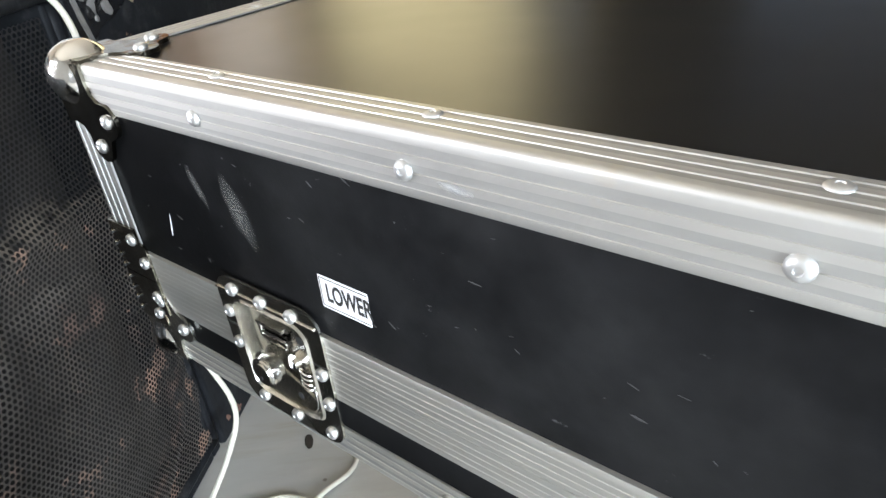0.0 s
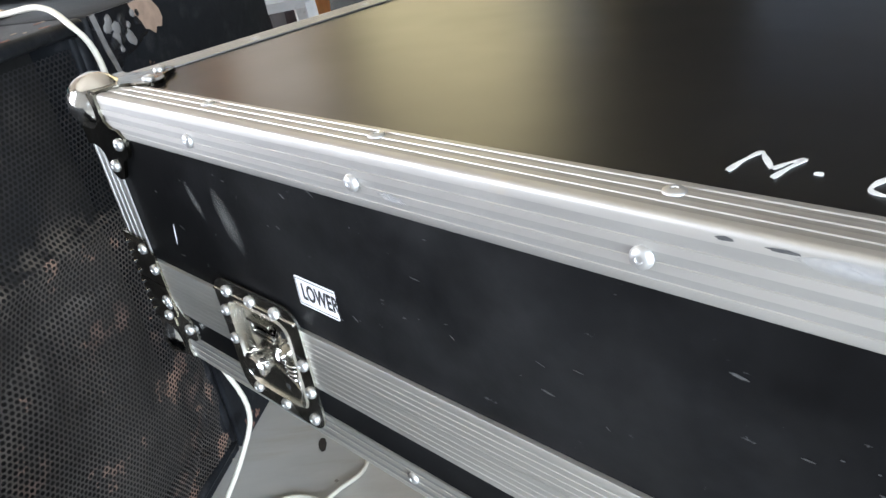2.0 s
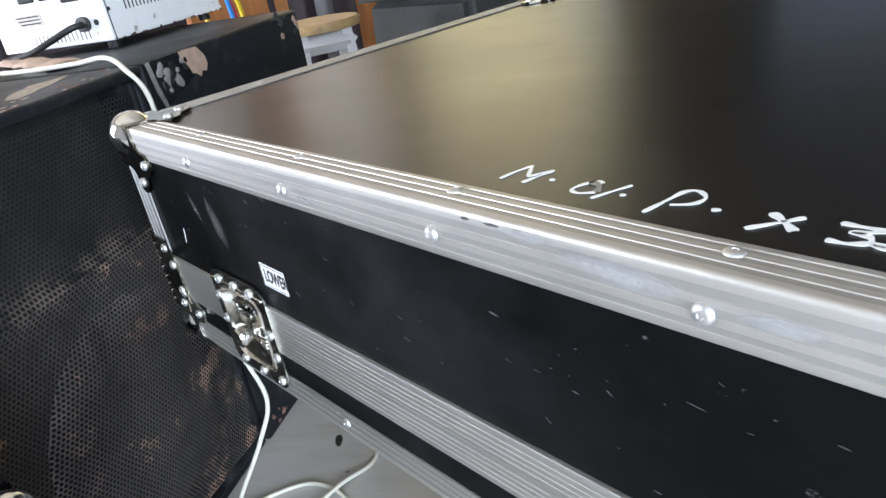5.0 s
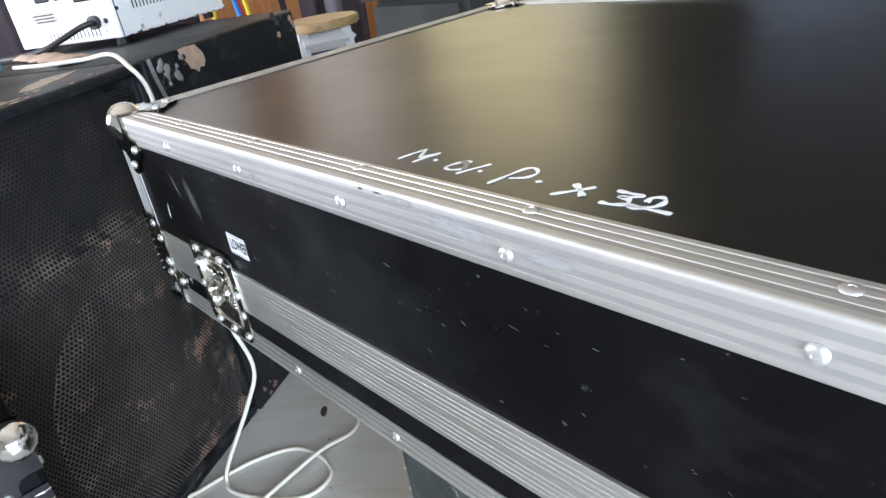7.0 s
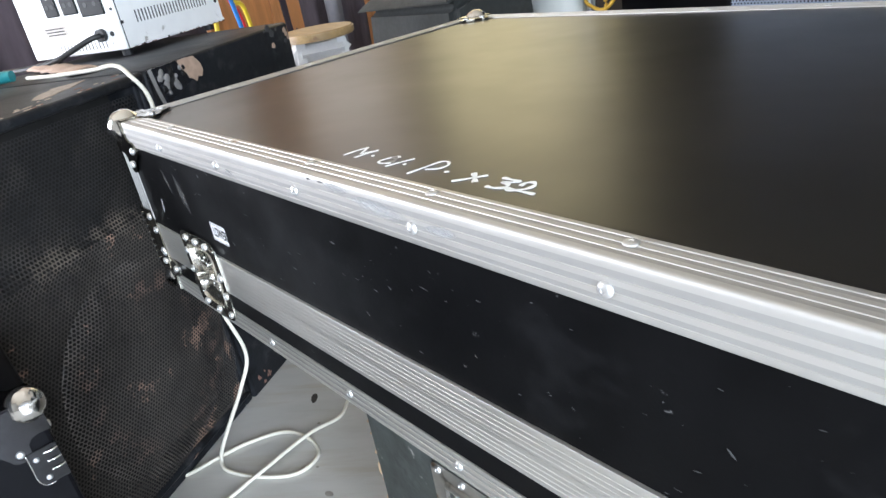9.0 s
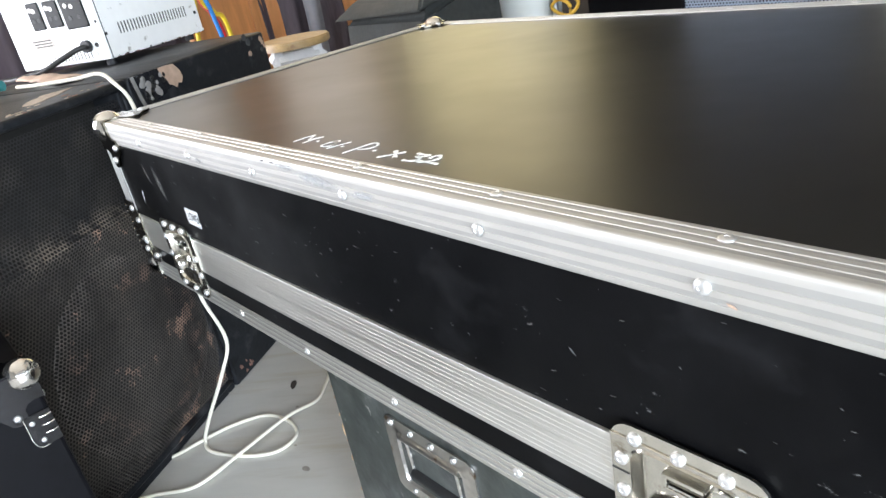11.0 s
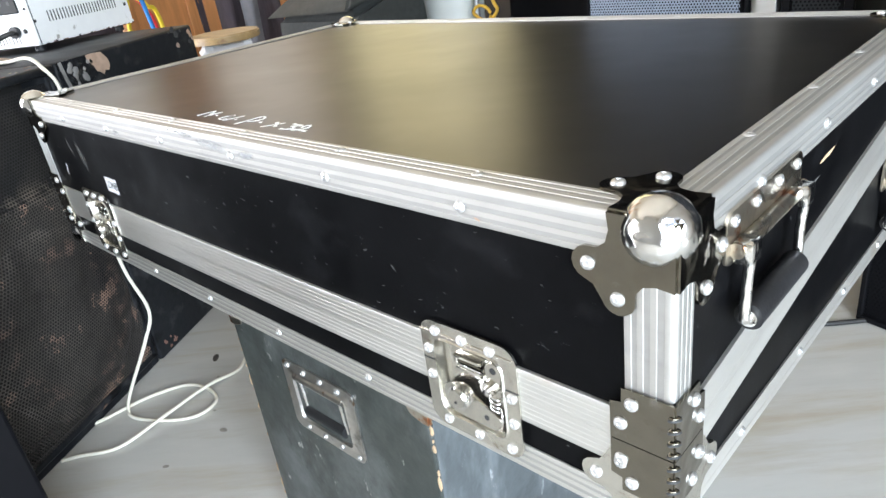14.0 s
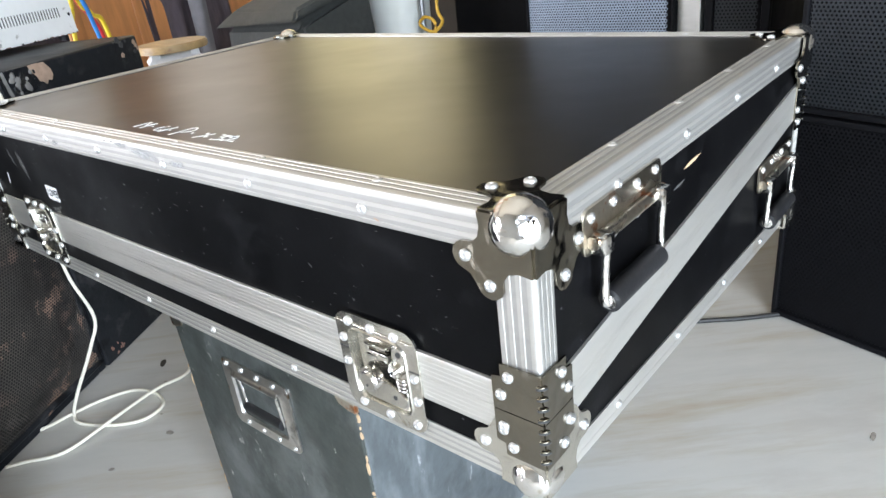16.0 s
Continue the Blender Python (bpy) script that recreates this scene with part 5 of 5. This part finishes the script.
drape("hanging_cloth", 1.90, 2.50, 0.0, 1.30, CLOTH_D, "dark plum cloth hanging from the wall")
drape("hanging_cloth", -1.4, 1.40, 0.0, 1.12, CLOTH_D, "long dark plum cloth hanging beside the wooden panel", seed=5)
drape("plastic_sheet", 2.16, 2.27, 0.0, 1.28, CLOTH_L, "grey plastic sheet hanging over cloth", SX + 0.16, 3)

# ---- dark covered equipment, drum, pole and cables behind the case ----
bag = thing("covered_amplifier", Matrix.Translation((-1.2, 1.65, 0)) @ Matrix.Rotation(radians(-8), 4, "Z"), "equipment under a dark grey canvas cover", "covered equipment")
bm = hexa([(-0.36, -0.2, 0), (0.36, -0.2, 0), (0.36, 0.25, 0), (-0.36, 0.25, 0)], [(-0.33, -0.16, 0.70), (0.33, -0.16, 0.72), (0.33, 0.22, 0.84), (-0.28, 0.22, 0.84)])
bmesh.ops.bevel(bm, geom=list(bm.edges), offset=0.03, segments=3, affect="EDGES")
part("cover_body", bm, CLOTH_G, bag, smooth=True)
bm = hexa([(-0.38, -0.20, 0.69), (0.36, -0.20, 0.725), (0.36, 0.24, 0.845), (-0.32, 0.24, 0.845)], [(-0.30, -0.12, 0.76), (0.33, -0.16, 0.775), (0.33, 0.22, 0.88), (-0.26, 0.22, 0.88)])
bmesh.ops.bevel(bm, geom=list(bm.edges), offset=0.012, segments=2, affect="EDGES")
part("cover_flap", bm, CLOTH_G, bag, smooth=True)

drum = thing("plastic_drum", Matrix.Translation((-0.90, 2.05, 0)), "tall white plastic drum with a slight taper", "drum")
bm = rod(bmesh.new(), (0, 0, 0), (0, 0, 1.0), 0.115, 36, 0.150)
part("drum_body", bm, DRUM, drum, smooth=True)
part("drum_rim", rod(bmesh.new(), (0, 0, 0.985), (0, 0, 1.02), 0.157, 36), DRUM, drum, smooth=True)

pole = part("metal_pole", rod(bmesh.new(), (-0.72, 2.0, 0), (-0.72, 2.0, 1.6), 0.012, 14), STEEL, None)
tagged(pole, "thin bare metal stand pole", "pole")
oc = part("ochre_cable", tube([(-0.64, 1.96, 0.0), (-0.66, 1.95, 0.45), (-0.60, 1.94, 0.62), (-0.66, 1.95, 0.66), (-0.70, 1.95, 0.63), (-0.62, 1.94, 0.60), (-0.57, 1.95, 0.64), (-0.60, 1.96, 0.70), (-0.58, 1.97, 0.9), (-0.60, 1.98, 1.2)], 0.007, 8), CABLE_O, None, smooth="all")
tagged(oc, "ochre cable hanging in loose loops", "cable")


def speaker_stack(m, w, d, h, grille_mat, lab, pitch, edge=0.03, splits=(), base_mat=None):
    sp = thing("loudspeaker", m, lab, "loudspeaker", group="stacked loudspeakers")
    zs = [0.0, *splits, h]
    for z0, z1 in zip(zs, zs[1:]):
        part("cabinet_body", box(0, w, 0.02, d, z0 + 0.002, z1 - 0.002, 0.008), CABINET_D, sp, smooth=True)
        part("grille", perforated(w - 2 * edge, z1 - z0 - 2 * edge, pitch, pitch * 0.30, lambda x, z: 0.008, edge, z0 + edge + 0.006), base_mat if base_mat and z0 == 0 else grille_mat, sp)
        for a, b, c, e in ((0, w, z0 + 0.003, z0 + edge), (0, w, z1 - edge, z1 - 0.003), (0, edge - 0.003, z0 + edge, z1 - edge), (w - edge + 0.003, w, z0 + edge, z1 - edge)):
            part("grille_frame", box(a, b, 0.0, 0.0195, c, e, 0.003), CABINET_D, sp)
    return sp


ang = math.atan2(-0.29, 0.957)
speaker_stack(Matrix.Translation((0.985, 1.285, 0)) @ Matrix.Rotation(ang, 4, "Z"), 0.75, 0.6, 1.75, GRILL_B, "tall black loudspeaker with a perforated grille", 0.0095, 0.016, (0.53,), CABINET_D)
g = speaker_stack(Matrix.Translation((-0.115, 1.90, 0)), 0.57, 0.5, 1.16, GRILL_G, "loudspeaker with a pale grey perforated grille", 0.0105, 0.012, (0.5,))
part("side_trim", box(0.571, 0.648, 0.03, 0.45, 0.0, 1.16, 0.004), ALU_DULL, g, "pale metal side trim")
k = speaker_stack(Matrix.Translation((0.545, 1.93, 0)), 0.20, 0.5, 1.6, GRILL_B, "narrow black column loudspeaker", 0.012, 0.03)
kk = thing("loudspeaker", Matrix.Translation((-0.55, 2.35, 0)), "plain black speaker cabinet in the dark corner", "loudspeaker", group="stacked loudspeakers")
part("cabinet_body", box(-0.27, 0.42, 0, 0.6, 0, 2.2, 0.01), CABINET_D, kk)

bc = part("black_cable", tube([(0.70, 1.03, 0.006), (0.78, 1.10, 0.006), (0.86, 1.165, 0.006), (0.93, 1.215, 0.006), (0.985, 1.262, 0.006), (1.06, 1.33, 0.006)], 0.006, 8), CABLE_K, None, smooth="all")
tagged(bc, "black cable lying on the marble floor", "cable")
